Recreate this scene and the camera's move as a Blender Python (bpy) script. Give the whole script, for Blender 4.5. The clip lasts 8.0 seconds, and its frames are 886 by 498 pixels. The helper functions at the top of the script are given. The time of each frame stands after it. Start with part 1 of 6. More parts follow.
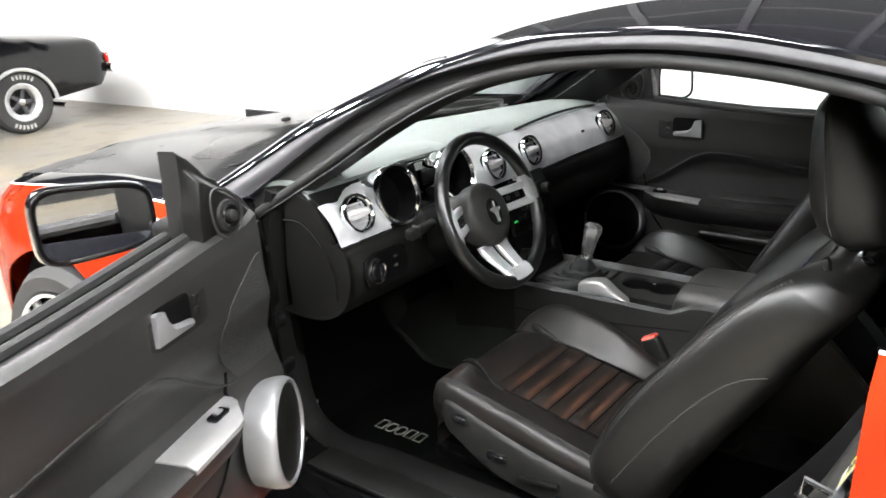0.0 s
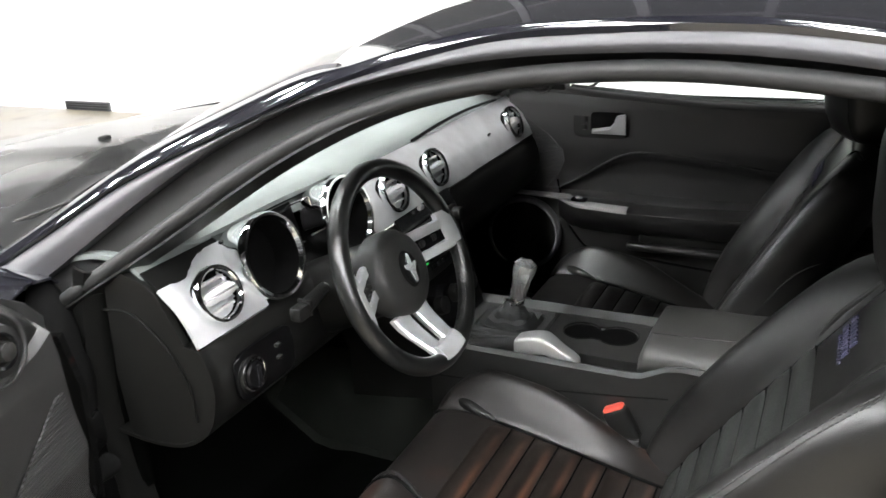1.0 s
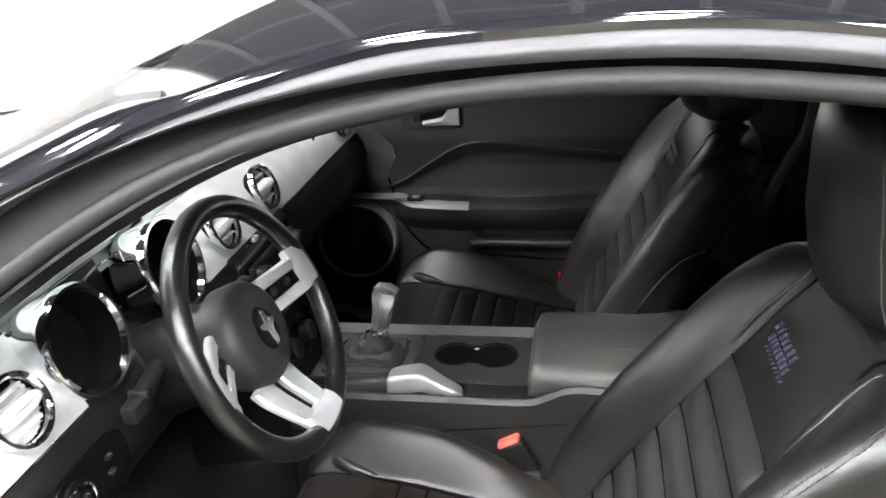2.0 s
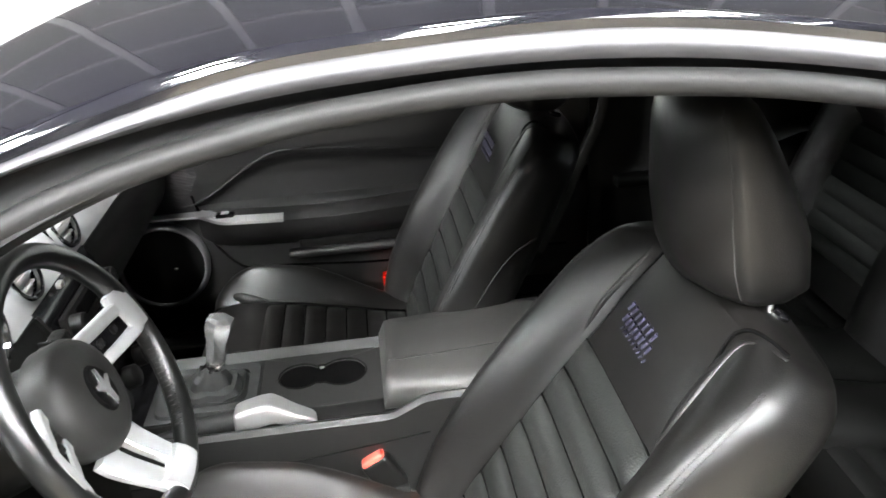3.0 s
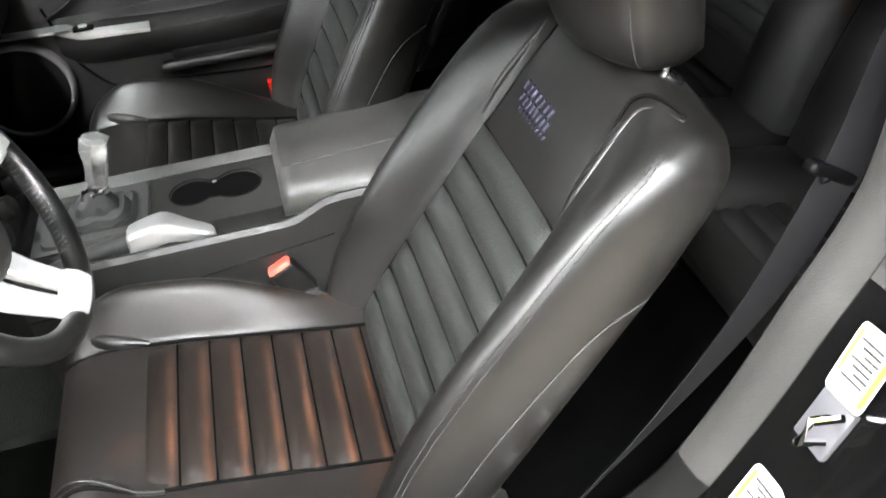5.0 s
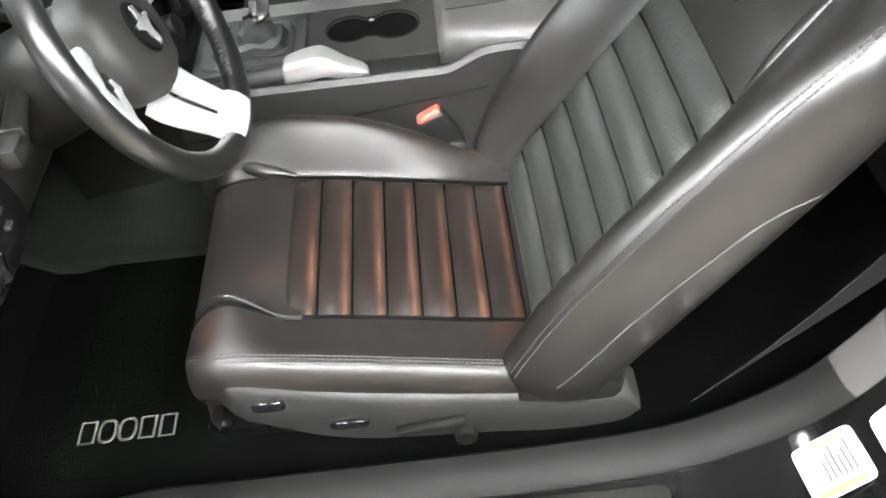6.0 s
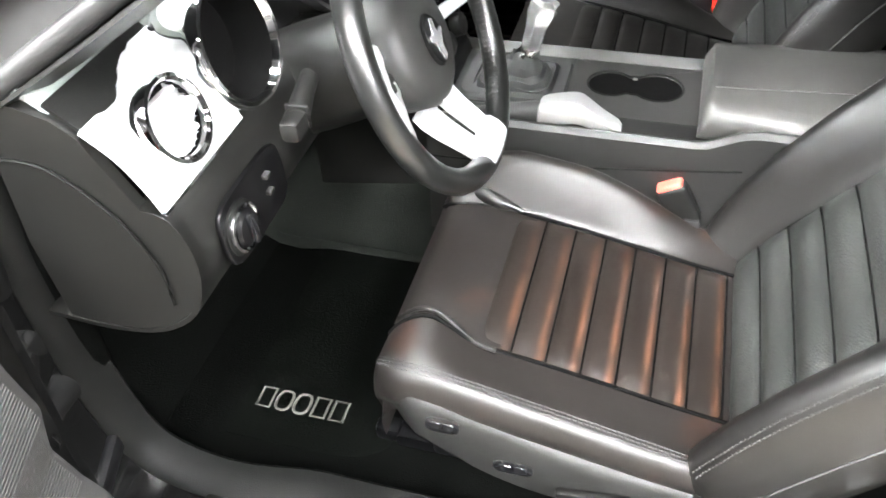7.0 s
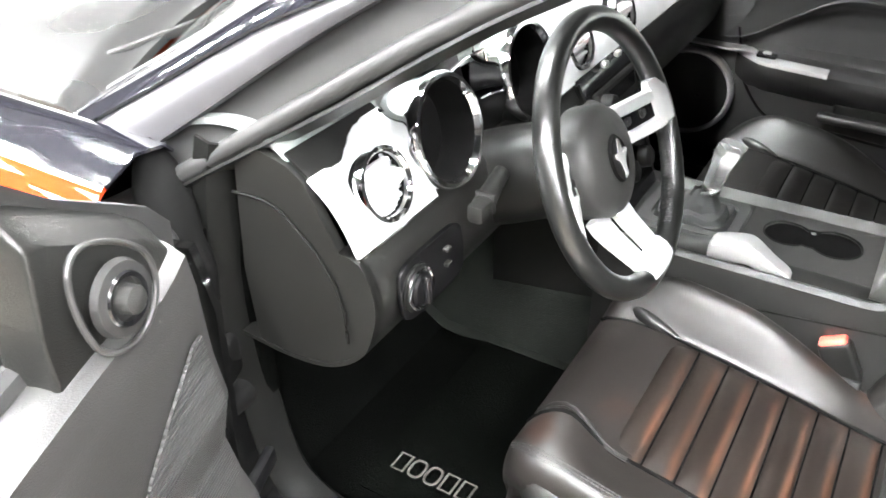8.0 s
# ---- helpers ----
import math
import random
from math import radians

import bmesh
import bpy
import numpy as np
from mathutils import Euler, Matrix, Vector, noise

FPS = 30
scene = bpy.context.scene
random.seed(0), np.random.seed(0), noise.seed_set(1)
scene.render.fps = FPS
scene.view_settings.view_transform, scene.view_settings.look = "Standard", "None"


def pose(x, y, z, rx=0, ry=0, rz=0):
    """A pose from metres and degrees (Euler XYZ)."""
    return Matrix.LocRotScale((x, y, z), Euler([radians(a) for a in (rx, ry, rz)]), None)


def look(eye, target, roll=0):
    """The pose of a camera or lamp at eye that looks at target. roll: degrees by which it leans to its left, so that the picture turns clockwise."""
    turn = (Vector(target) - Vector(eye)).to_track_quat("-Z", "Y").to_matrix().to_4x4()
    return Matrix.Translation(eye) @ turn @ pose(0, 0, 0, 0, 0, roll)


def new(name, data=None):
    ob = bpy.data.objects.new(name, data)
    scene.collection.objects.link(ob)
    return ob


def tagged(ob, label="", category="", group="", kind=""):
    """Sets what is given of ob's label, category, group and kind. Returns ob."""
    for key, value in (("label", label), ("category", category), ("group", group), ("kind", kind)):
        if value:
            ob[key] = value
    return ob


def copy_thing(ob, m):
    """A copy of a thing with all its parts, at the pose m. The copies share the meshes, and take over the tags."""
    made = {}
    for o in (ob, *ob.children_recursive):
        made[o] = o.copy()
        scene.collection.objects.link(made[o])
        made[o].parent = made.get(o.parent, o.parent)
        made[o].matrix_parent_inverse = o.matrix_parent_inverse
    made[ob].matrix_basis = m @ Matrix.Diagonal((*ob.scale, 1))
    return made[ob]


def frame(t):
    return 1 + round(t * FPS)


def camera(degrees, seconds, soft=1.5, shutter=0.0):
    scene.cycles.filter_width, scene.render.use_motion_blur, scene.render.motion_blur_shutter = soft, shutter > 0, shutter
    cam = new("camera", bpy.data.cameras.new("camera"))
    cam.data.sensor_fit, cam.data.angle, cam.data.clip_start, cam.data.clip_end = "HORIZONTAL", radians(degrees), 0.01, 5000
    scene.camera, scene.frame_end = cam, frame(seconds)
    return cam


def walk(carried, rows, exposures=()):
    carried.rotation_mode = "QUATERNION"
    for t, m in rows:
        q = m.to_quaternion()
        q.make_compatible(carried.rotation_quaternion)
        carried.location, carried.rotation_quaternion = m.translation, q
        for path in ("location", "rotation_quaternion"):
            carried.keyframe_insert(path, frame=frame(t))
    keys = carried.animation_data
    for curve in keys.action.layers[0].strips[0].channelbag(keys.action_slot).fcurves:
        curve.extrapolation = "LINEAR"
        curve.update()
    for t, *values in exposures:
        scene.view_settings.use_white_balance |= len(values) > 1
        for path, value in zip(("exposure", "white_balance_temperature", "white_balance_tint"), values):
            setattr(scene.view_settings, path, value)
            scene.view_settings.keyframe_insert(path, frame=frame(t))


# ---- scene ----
cam = camera(57.0, 8.0, soft=1.6, shutter=0.2)
PATH = [
    (0, (-1.906, -1.029, 1.42), (-0.407, 0.133, 0.787), -2.8),
    (0.5, (-1.681, -0.805, 1.417), (-0.086, 0.203, 0.754), -3.0),
    (1, (-1.498, -0.642, 1.417), (0.164, 0.211, 0.705), -3.3),
    (1.5, (-1.374, -0.53, 1.42), (0.366, 0.099, 0.66), -3.7),
    (3, (-1.244, -0.353, 1.436), (0.561, -0.501, 0.588), -4.3),
    (3.5, (-1.238, -0.349, 1.437), (0.53, -0.694, 0.569), -4.3),
    (4, (-1.243, -0.355, 1.431), (0.463, -0.824, 0.498), -4.5),
    (4.5, (-1.237, -0.358, 1.418), (0.373, -0.81, 0.322), -4.6),
    (6, (-1.206, -0.321, 1.362), (0.161, -0.286, -0.099), -7.6),
    (6.5, (-1.204, -0.288, 1.361), (0.163, -0.047, -0.079), -5.5),
    (7, (-1.204, -0.263, 1.362), (0.193, 0.192, 0.005), -3.5),
    (7.5, (-1.227, -0.265, 1.37), (0.185, 0.405, 0.122), -2.2),
    (8, (-1.298, -0.306, 1.379), (0.117, 0.582, 0.28), -1.1),
]
EXPOSURES = [(0.0, 0.07), (1.0, 0.08), (1.5, 0.26), (3.0, 1.04), (3.5, 1.08), (4.0, 1.33), (4.5, 1.42), (6.0, 1.6), (6.5, 1.82), (7.0, 1.98), (8.0, 1.9)]
walk(cam, [(t, look(eye, target, roll)) for t, eye, target, roll in PATH], EXPOSURES)

LAMP_XS = (-5.0, -3.9, -2.8, -0.4)
FRONT_LAMPS = [(1.2, 4.8), (1.2, 7.2)]
LAMP_YS = (-8.8, -7.2, -5.6, -4.0, -2.4, -0.8, 0.8, 2.4, 4.0, 5.6, 7.2, 8.8, 10.4, 12.0)
PASS_DY = 0.012
OLD_X, OLD_Y = 3.55, 8.9
# ---------------------------------------------------------------- world and light
world = bpy.data.worlds.new("world")
scene.world = world
world.use_nodes = True
world.node_tree.nodes["Background"].inputs[0].default_value = (0.9, 0.95, 1.0, 1)
world.node_tree.nodes["Background"].inputs[1].default_value = 0.3
LAMP_POWER = 150.0

# ---------------------------------------------------------------- materials


def mat(name, color, rough=0.5, metal=0.0, color2=None, scale=6.0, fine=0.0, fine_scale=300.0, coat=0.0,
        rough_var=0.1, spec=0.5, voronoi=False, detail=4.0):
    """Two scales of variation: slow colour and roughness changes, and a fine grain as relief."""
    m = bpy.data.materials.new(name)
    m.use_nodes = True
    nt = m.node_tree
    b = nt.nodes["Principled BSDF"]
    b.inputs["Roughness"].default_value = rough
    b.inputs["Metallic"].default_value = metal
    b.inputs["Coat Weight"].default_value = coat
    b.inputs["Coat Roughness"].default_value = 0.03
    b.inputs["Specular IOR Level"].default_value = spec
    tc = nt.nodes.new("ShaderNodeTexCoord")
    n1 = nt.nodes.new("ShaderNodeTexNoise")
    n1.inputs["Scale"].default_value = scale
    n1.inputs["Detail"].default_value = detail
    nt.links.new(tc.outputs["Object"], n1.inputs["Vector"])
    c2 = color2 or tuple(min(1.0, c * 1.35) for c in color)
    mix = nt.nodes.new("ShaderNodeMix")
    mix.data_type = "RGBA"
    mix.inputs[6].default_value = (*color, 1)
    mix.inputs[7].default_value = (*c2, 1)
    ramp = nt.nodes.new("ShaderNodeMapRange")
    ramp.inputs[1].default_value, ramp.inputs[2].default_value = 0.35, 0.7
    nt.links.new(n1.outputs["Fac"], ramp.inputs[0])
    nt.links.new(ramp.outputs[0], mix.inputs[0])
    nt.links.new(mix.outputs[2], b.inputs["Base Color"])
    rr = nt.nodes.new("ShaderNodeMapRange")
    rr.inputs[3].default_value, rr.inputs[4].default_value = max(0.02, rough - rough_var), min(1, rough + rough_var)
    nt.links.new(n1.outputs["Fac"], rr.inputs[0])
    nt.links.new(rr.outputs[0], b.inputs["Roughness"])
    if fine:
        n2 = nt.nodes.new("ShaderNodeTexVoronoi" if voronoi else "ShaderNodeTexNoise")
        n2.inputs["Scale"].default_value = fine_scale
        nt.links.new(tc.outputs["Object"], n2.inputs["Vector"])
        bump = nt.nodes.new("ShaderNodeBump")
        bump.inputs["Strength"].default_value = fine
        bump.inputs["Distance"].default_value = 0.001
        nt.links.new(n2.outputs[0], bump.inputs["Height"])
        nt.links.new(bump.outputs[0], b.inputs["Normal"])
    return m


def wrinkle(m, scale=22.0, strength=0.16, dist=0.004):
    """Adds soft creases of a few centimetres under the fine grain."""
    nt = m.node_tree
    b = nt.nodes["Principled BSDF"]
    tc = nt.nodes.new("ShaderNodeTexCoord")
    n = nt.nodes.new("ShaderNodeTexNoise")
    n.inputs["Scale"].default_value, n.inputs["Detail"].default_value, n.inputs["Distortion"].default_value = scale, 3, 0.4
    nt.links.new(tc.outputs["Object"], n.inputs["Vector"])
    bump = nt.nodes.new("ShaderNodeBump")
    bump.inputs["Strength"].default_value, bump.inputs["Distance"].default_value = strength, dist
    nt.links.new(n.outputs["Fac"], bump.inputs["Height"])
    if b.inputs["Normal"].links:
        fine = b.inputs["Normal"].links[0].from_node
        nt.links.new(bump.outputs[0], fine.inputs["Normal"])
    else:
        nt.links.new(bump.outputs[0], b.inputs["Normal"])
    return m


def glow(name, color, strength):
    m = bpy.data.materials.new(name)
    m.use_nodes = True
    b = m.node_tree.nodes["Principled BSDF"]
    b.inputs["Base Color"].default_value = (*color, 1)
    b.inputs["Emission Color"].default_value = (*color, 1)
    b.inputs["Emission Strength"].default_value = strength
    return m


def glass(name, tint, rough=0.0):
    m = bpy.data.materials.new(name)
    m.use_nodes = True
    nt = m.node_tree
    for n in list(nt.nodes):
        if n.type != "OUTPUT_MATERIAL":
            nt.nodes.remove(n)
    tr, gl, mx, fr = (nt.nodes.new(k) for k in ("ShaderNodeBsdfTransparent", "ShaderNodeBsdfGlossy", "ShaderNodeMixShader", "ShaderNodeFresnel"))
    tr.inputs[0].default_value = (*tint, 1)
    gl.inputs["Roughness"].default_value = rough
    fr.inputs[0].default_value = 1.45
    nt.links.new(fr.outputs[0], mx.inputs[0])
    nt.links.new(tr.outputs[0], mx.inputs[1])
    nt.links.new(gl.outputs[0], mx.inputs[2])
    nt.links.new(mx.outputs[0], nt.nodes["Material Output"].inputs[0])
    return m


def brown_striped_leather(name):
    """Black leather with a broken brown stripe on each pleat, weaker towards one end."""
    m = mat(name, (0.0068, 0.0050, 0.0040), 0.40, spec=0.50, fine=0.16, fine_scale=700, voronoi=True, scale=14)
    nt = m.node_tree
    b = nt.nodes["Principled BSDF"]
    old = b.inputs["Base Color"].links[0].from_socket
    tc = nt.nodes.new("ShaderNodeTexCoord")
    sep = nt.nodes.new("ShaderNodeSeparateXYZ")
    nt.links.new(tc.outputs["Generated"], sep.inputs[0])
    # a brown stripe along one shoulder of each pleat
    sub = nt.nodes.new("ShaderNodeMath")
    sub.operation = "SUBTRACT"
    sub.inputs[1].default_value = 0.2
    nt.links.new(sep.outputs[1], sub.inputs[0])
    ab = nt.nodes.new("ShaderNodeMath")
    ab.operation = "ABSOLUTE"
    nt.links.new(sub.outputs[0], ab.inputs[0])
    st = nt.nodes.new("ShaderNodeMapRange")
    st.inputs[1].default_value, st.inputs[2].default_value = 0.17, 0.02
    nt.links.new(ab.outputs[0], st.inputs[0])
    fade = nt.nodes.new("ShaderNodeMapRange")
    fade.inputs[1].default_value, fade.inputs[2].default_value, fade.inputs[3].default_value, fade.inputs[4].default_value = 0.0, 1.0, 1.15, 0.35
    nt.links.new(sep.outputs[0], fade.inputs[0])
    n = nt.nodes.new("ShaderNodeTexNoise")
    n.inputs["Scale"].default_value = 11
    nt.links.new(tc.outputs["Object"], n.inputs["Vector"])
    r2 = nt.nodes.new("ShaderNodeMapRange")
    r2.inputs[1].default_value, r2.inputs[2].default_value = 0.3, 0.62
    nt.links.new(n.outputs["Fac"], r2.inputs[0])
    mul = nt.nodes.new("ShaderNodeMath")
    mul.operation = "MULTIPLY"
    nt.links.new(st.outputs[0], mul.inputs[0])
    nt.links.new(r2.outputs[0], mul.inputs[1])
    mx = nt.nodes.new("ShaderNodeMix")
    mx.data_type = "RGBA"
    mul2 = nt.nodes.new("ShaderNodeMath")
    mul2.operation = "MULTIPLY"
    mul2.use_clamp = True
    nt.links.new(mul.outputs[0], mul2.inputs[0])
    nt.links.new(fade.outputs[0], mul2.inputs[1])
    nt.links.new(mul2.outputs[0], mx.inputs[0])
    nt.links.new(old, mx.inputs[6])
    mx.inputs[7].default_value = (0.066, 0.030, 0.017, 1)
    nt.links.new(mx.outputs[2], b.inputs["Base Color"])
    return m


def brown_patched_leather(name):
    """Black leather with brown patches."""
    m = mat(name, (0.0066, 0.0055, 0.0049), 0.46, spec=0.46, fine=0.18, fine_scale=650, voronoi=True, scale=9, rough_var=0.06)
    nt = m.node_tree
    b = nt.nodes["Principled BSDF"]
    old = b.inputs["Base Color"].links[0].from_socket
    tc = nt.nodes.new("ShaderNodeTexCoord")
    n = nt.nodes.new("ShaderNodeTexNoise")
    n.inputs["Scale"].default_value, n.inputs["Detail"].default_value = 8.7, 6
    nt.links.new(tc.outputs["Object"], n.inputs["Vector"])
    r2 = nt.nodes.new("ShaderNodeMapRange")
    r2.inputs[1].default_value, r2.inputs[2].default_value = 0.58, 0.80
    nt.links.new(n.outputs["Fac"], r2.inputs[0])
    mx = nt.nodes.new("ShaderNodeMix")
    mx.data_type = "RGBA"
    nt.links.new(r2.outputs[0], mx.inputs[0])
    nt.links.new(old, mx.inputs[6])
    mx.inputs[7].default_value = (0.032, 0.0145, 0.009, 1)
    nt.links.new(mx.outputs[2], b.inputs["Base Color"])
    return m


def concrete(name):
    """Warehouse concrete: grey and tan patches, stains, sealed sheen."""
    m = mat(name, (0.15, 0.142, 0.125), 0.35, color2=(0.26, 0.225, 0.16), scale=0.9, fine=0.3, fine_scale=40, rough_var=0.15, detail=8)
    nt = m.node_tree
    b = nt.nodes["Principled BSDF"]
    old = b.inputs["Base Color"].links[0].from_socket
    tc = nt.nodes.new("ShaderNodeTexCoord")
    n = nt.nodes.new("ShaderNodeTexNoise")
    n.inputs["Scale"].default_value, n.inputs["Detail"].default_value = 3.3, 10
    nt.links.new(tc.outputs["Object"], n.inputs["Vector"])
    r2 = nt.nodes.new("ShaderNodeMapRange")
    r2.inputs[1].default_value, r2.inputs[2].default_value = 0.52, 0.75
    nt.links.new(n.outputs["Fac"], r2.inputs[0])
    mx = nt.nodes.new("ShaderNodeMix")
    mx.data_type = "RGBA"
    nt.links.new(r2.outputs[0], mx.inputs[0])
    nt.links.new(old, mx.inputs[6])
    mx.inputs[7].default_value = (0.085, 0.075, 0.062, 1)
    nt.links.new(mx.outputs[2], b.inputs["Base Color"])
    return m


BLACK_PAINT = mat("black_car_paint", (0.006, 0.006, 0.008), 0.08, coat=1.0, rough_var=0.03, scale=3)
OLD_PAINT = mat("aged_black_paint", (0.004, 0.004, 0.0045), 0.16, spec=0.35, coat=0.1, rough_var=0.04, scale=3)
ORANGE_PAINT = mat("orange_car_paint", (0.22, 0.0175, 0.0047), 0.50, coat=0.6, spec=0.0, rough_var=0.05, scale=3, color2=(0.27, 0.023, 0.006))
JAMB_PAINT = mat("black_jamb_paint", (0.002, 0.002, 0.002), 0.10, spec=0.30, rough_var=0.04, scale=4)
# seams and small black parts; also the painted-in shade of wells, throats and recesses
SHADEBLACK = mat("black_seam_and_recess_shade", (0.002, 0.002, 0.002), 0.9, spec=0.05)
STRIPE = mat("white_pinstripe", (0.8, 0.8, 0.8), 0.3, rough_var=0.05)
LEATHER = mat("black_leather", (0.0055, 0.0054, 0.0051), 0.37, color2=(0.0076, 0.0069, 0.0063), spec=0.56, fine=0.18, fine_scale=650, voronoi=True, scale=9, rough_var=0.04)
PERF = mat("perforated_leather", (0.0140, 0.0152, 0.0141), 0.40, spec=0.75, fine=0.4, fine_scale=330, voronoi=True, scale=9)
PANELBLACK = mat("switch_panel_black", (0.002, 0.002, 0.0022), 0.3, spec=0.12, rough_var=0.05)
# copy of the black leather, darkened so the rear of the cabin reads as shaded
SHADELEATHER = mat("shaded_rear_leather", (0.0042, 0.0042, 0.0040), 0.48, color2=(0.0058, 0.0054, 0.0050), spec=0.5, fine=0.18, fine_scale=650, voronoi=True, scale=9, rough_var=0.04)
RIMLEATHER = mat("steering_rim_leather", (0.0042, 0.0044, 0.0042), 0.30, spec=0.6, fine=0.12, fine_scale=600, voronoi=True, scale=7, rough_var=0.05)
STRIPED = brown_striped_leather("brown_striped_leather")
PATCHED = brown_patched_leather("brown_patched_leather")
for _m in (LEATHER, STRIPED, PATCHED, PERF):
    wrinkle(_m)
STITCH = mat("grey_stitching", (0.015, 0.0148, 0.0145), 0.7, fine=0.5, fine_scale=900)
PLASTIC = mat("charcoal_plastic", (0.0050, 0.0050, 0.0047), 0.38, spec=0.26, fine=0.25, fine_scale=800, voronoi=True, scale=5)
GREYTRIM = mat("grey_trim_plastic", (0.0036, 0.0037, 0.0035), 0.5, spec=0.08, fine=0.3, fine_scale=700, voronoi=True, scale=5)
# pale because light falling through the windscreen is painted into the colour
DASHLIT = mat("lit_dashboard_skin", (0.125, 0.138, 0.134), 0.5, fine=0.4, fine_scale=600, voronoi=True, scale=4)
GLOSSBLACK = mat("gloss_black_plastic", (0.004, 0.004, 0.0045), 0.14, rough_var=0.05)
RUBBER = mat("black_rubber", (0.009, 0.009, 0.009), 0.6, spec=0.35, fine=0.2, fine_scale=500)
ALU = mat("brushed_aluminium", (0.50, 0.51, 0.52), 0.34, metal=0.62, fine=0.15, fine_scale=900, rough_var=0.025, scale=12)
CHROME = mat("chrome", (0.82, 0.83, 0.84), 0.07, metal=1.0, rough_var=0.03)
SATIN = mat("satin_silver", (0.46, 0.46, 0.46), 0.35, metal=0.7, rough_var=0.05)
# floor and mat carpets: the shade of the footwell is put into their near-black colour
SHADECARPET = mat("black_shade_carpet", (0.0012, 0.0013, 0.0012), 0.95, fine=1.0, fine_scale=420, scale=20, rough_var=0.02, spec=0.0)
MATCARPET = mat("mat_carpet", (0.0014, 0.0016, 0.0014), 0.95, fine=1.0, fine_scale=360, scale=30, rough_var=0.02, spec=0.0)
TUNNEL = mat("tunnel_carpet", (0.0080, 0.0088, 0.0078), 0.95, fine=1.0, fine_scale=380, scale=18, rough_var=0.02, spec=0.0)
EMBROID = mat("silver_embroidery", (0.042, 0.042, 0.036), 0.6, fine=0.6, fine_scale=900)
BLUESTITCH = mat("blue_grey_embroidery", (0.016, 0.016, 0.036), 0.6, fine=0.6, fine_scale=900)
SUEDE = mat("dark_fabric", (0.016, 0.0165, 0.0165), 0.85, fine=0.5, fine_scale=700)
HEADLINER = mat("headliner_fabric", (0.015, 0.015, 0.015), 0.9, fine=0.5, fine_scale=500)
RED = mat("red_button", (0.72, 0.09, 0.06), 0.35, rough_var=0.05)
REDLENS = mat("red_lens", (0.75, 0.02, 0.01), 0.12, rough_var=0.03)
WEBBING = mat("belt_webbing", (0.0035, 0.0034, 0.0040), 0.8, spec=0.2, fine=0.7, fine_scale=900)
LABEL_WHITE = mat("label_white", (0.34, 0.34, 0.325), 0.5, rough_var=0.05)
LABEL_YELLOW = mat("label_yellow", (0.40, 0.36, 0.02), 0.5, rough_var=0.05)
LABEL_INK = mat("label_ink", (0.02, 0.02, 0.02), 0.6)
TYRE = mat("tyre_rubber", (0.022, 0.022, 0.022), 0.7, fine=0.4, fine_scale=120)
WALL_WHITE = mat("white_wall_paint", (0.80, 0.80, 0.79), 0.6, color2=(0.84, 0.84, 0.83), scale=0.7, fine=0.15, fine_scale=60)
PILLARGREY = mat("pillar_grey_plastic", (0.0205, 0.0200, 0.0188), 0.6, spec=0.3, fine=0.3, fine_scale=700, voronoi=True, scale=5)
WALL_DARK = mat("grey_wall_paint", (0.011, 0.011, 0.012), 0.7, scale=0.7, fine=0.15, fine_scale=60)
CEIL = mat("dark_ceiling_deck", (0.014, 0.014, 0.015), 0.8, fine=0.3, fine_scale=30, scale=0.8)
STEEL = mat("steel_beam", (0.05, 0.05, 0.055), 0.6)
CUPPLATE = mat("cup_plate_plastic", (0.018, 0.018, 0.0173), 0.42, spec=0.45, fine=0.25, fine_scale=800, voronoi=True, scale=7)
CONSOLE = mat("console_plastic", (0.0095, 0.0095, 0.0091), 0.36, spec=0.48, fine=0.25, fine_scale=800, voronoi=True, scale=5)
SATINBLACK = mat("satin_black_rail", (0.023, 0.023, 0.0255), 0.46, rough_var=0.05, fine=0.1, fine_scale=500)
LEATHER2 = mat("console_leather", (0.046, 0.0452, 0.043), 0.40, spec=0.7, fine=0.3, fine_scale=600, voronoi=True)
PANEL = mat("door_panel_skin", (0.0145, 0.0143, 0.0140), 0.40, spec=0.58, fine=0.16, fine_scale=700, voronoi=True, scale=5)
PERFPLASTIC = mat("ribbed_plastic", (0.019, 0.0187, 0.0184), 0.45)
_nt = PERFPLASTIC.node_tree
_w = _nt.nodes.new("ShaderNodeTexWave")
_w.bands_direction = "Z"
_w.inputs["Scale"].default_value = 72.0
_tc = _nt.nodes.new("ShaderNodeTexCoord")
_b = _nt.nodes.new("ShaderNodeBump")
_b.inputs["Strength"].default_value, _b.inputs["Distance"].default_value = 0.65, 0.003
_nt.links.new(_tc.outputs["Object"], _w.inputs["Vector"])
_nt.links.new(_w.outputs["Fac"], _b.inputs["Height"])
_nt.links.new(_b.outputs[0], _nt.nodes["Principled BSDF"].inputs["Normal"])
HOODSKIN = mat("polished_black_bonnet", (0.012, 0.012, 0.012), 0.28, rough_var=0.05, spec=0.6, coat=0.15, scale=2)
FLOOR = concrete("sealed_concrete")
GLASSMAT = glass("tinted_glass", (0.80, 0.86, 0.84))
DARKGLASS = glass("dark_tinted_glass", (0.05, 0.056, 0.053))
LAMPGLOW = glow("lamp_tube", (0.985, 0.985, 0.985), LAMP_POWER)
GREENLED = glow("green_display", (0.05, 0.9, 0.15), 0.6)
VALANCE = mat("valance_plastic", (0.0125, 0.0125, 0.0120), 0.42, spec=0.22, fine=0.3, fine_scale=700, voronoi=True, scale=5)
KNOB = mat("polished_knob", (0.78, 0.78, 0.78), 0.2, metal=0.9, rough_var=0.05)
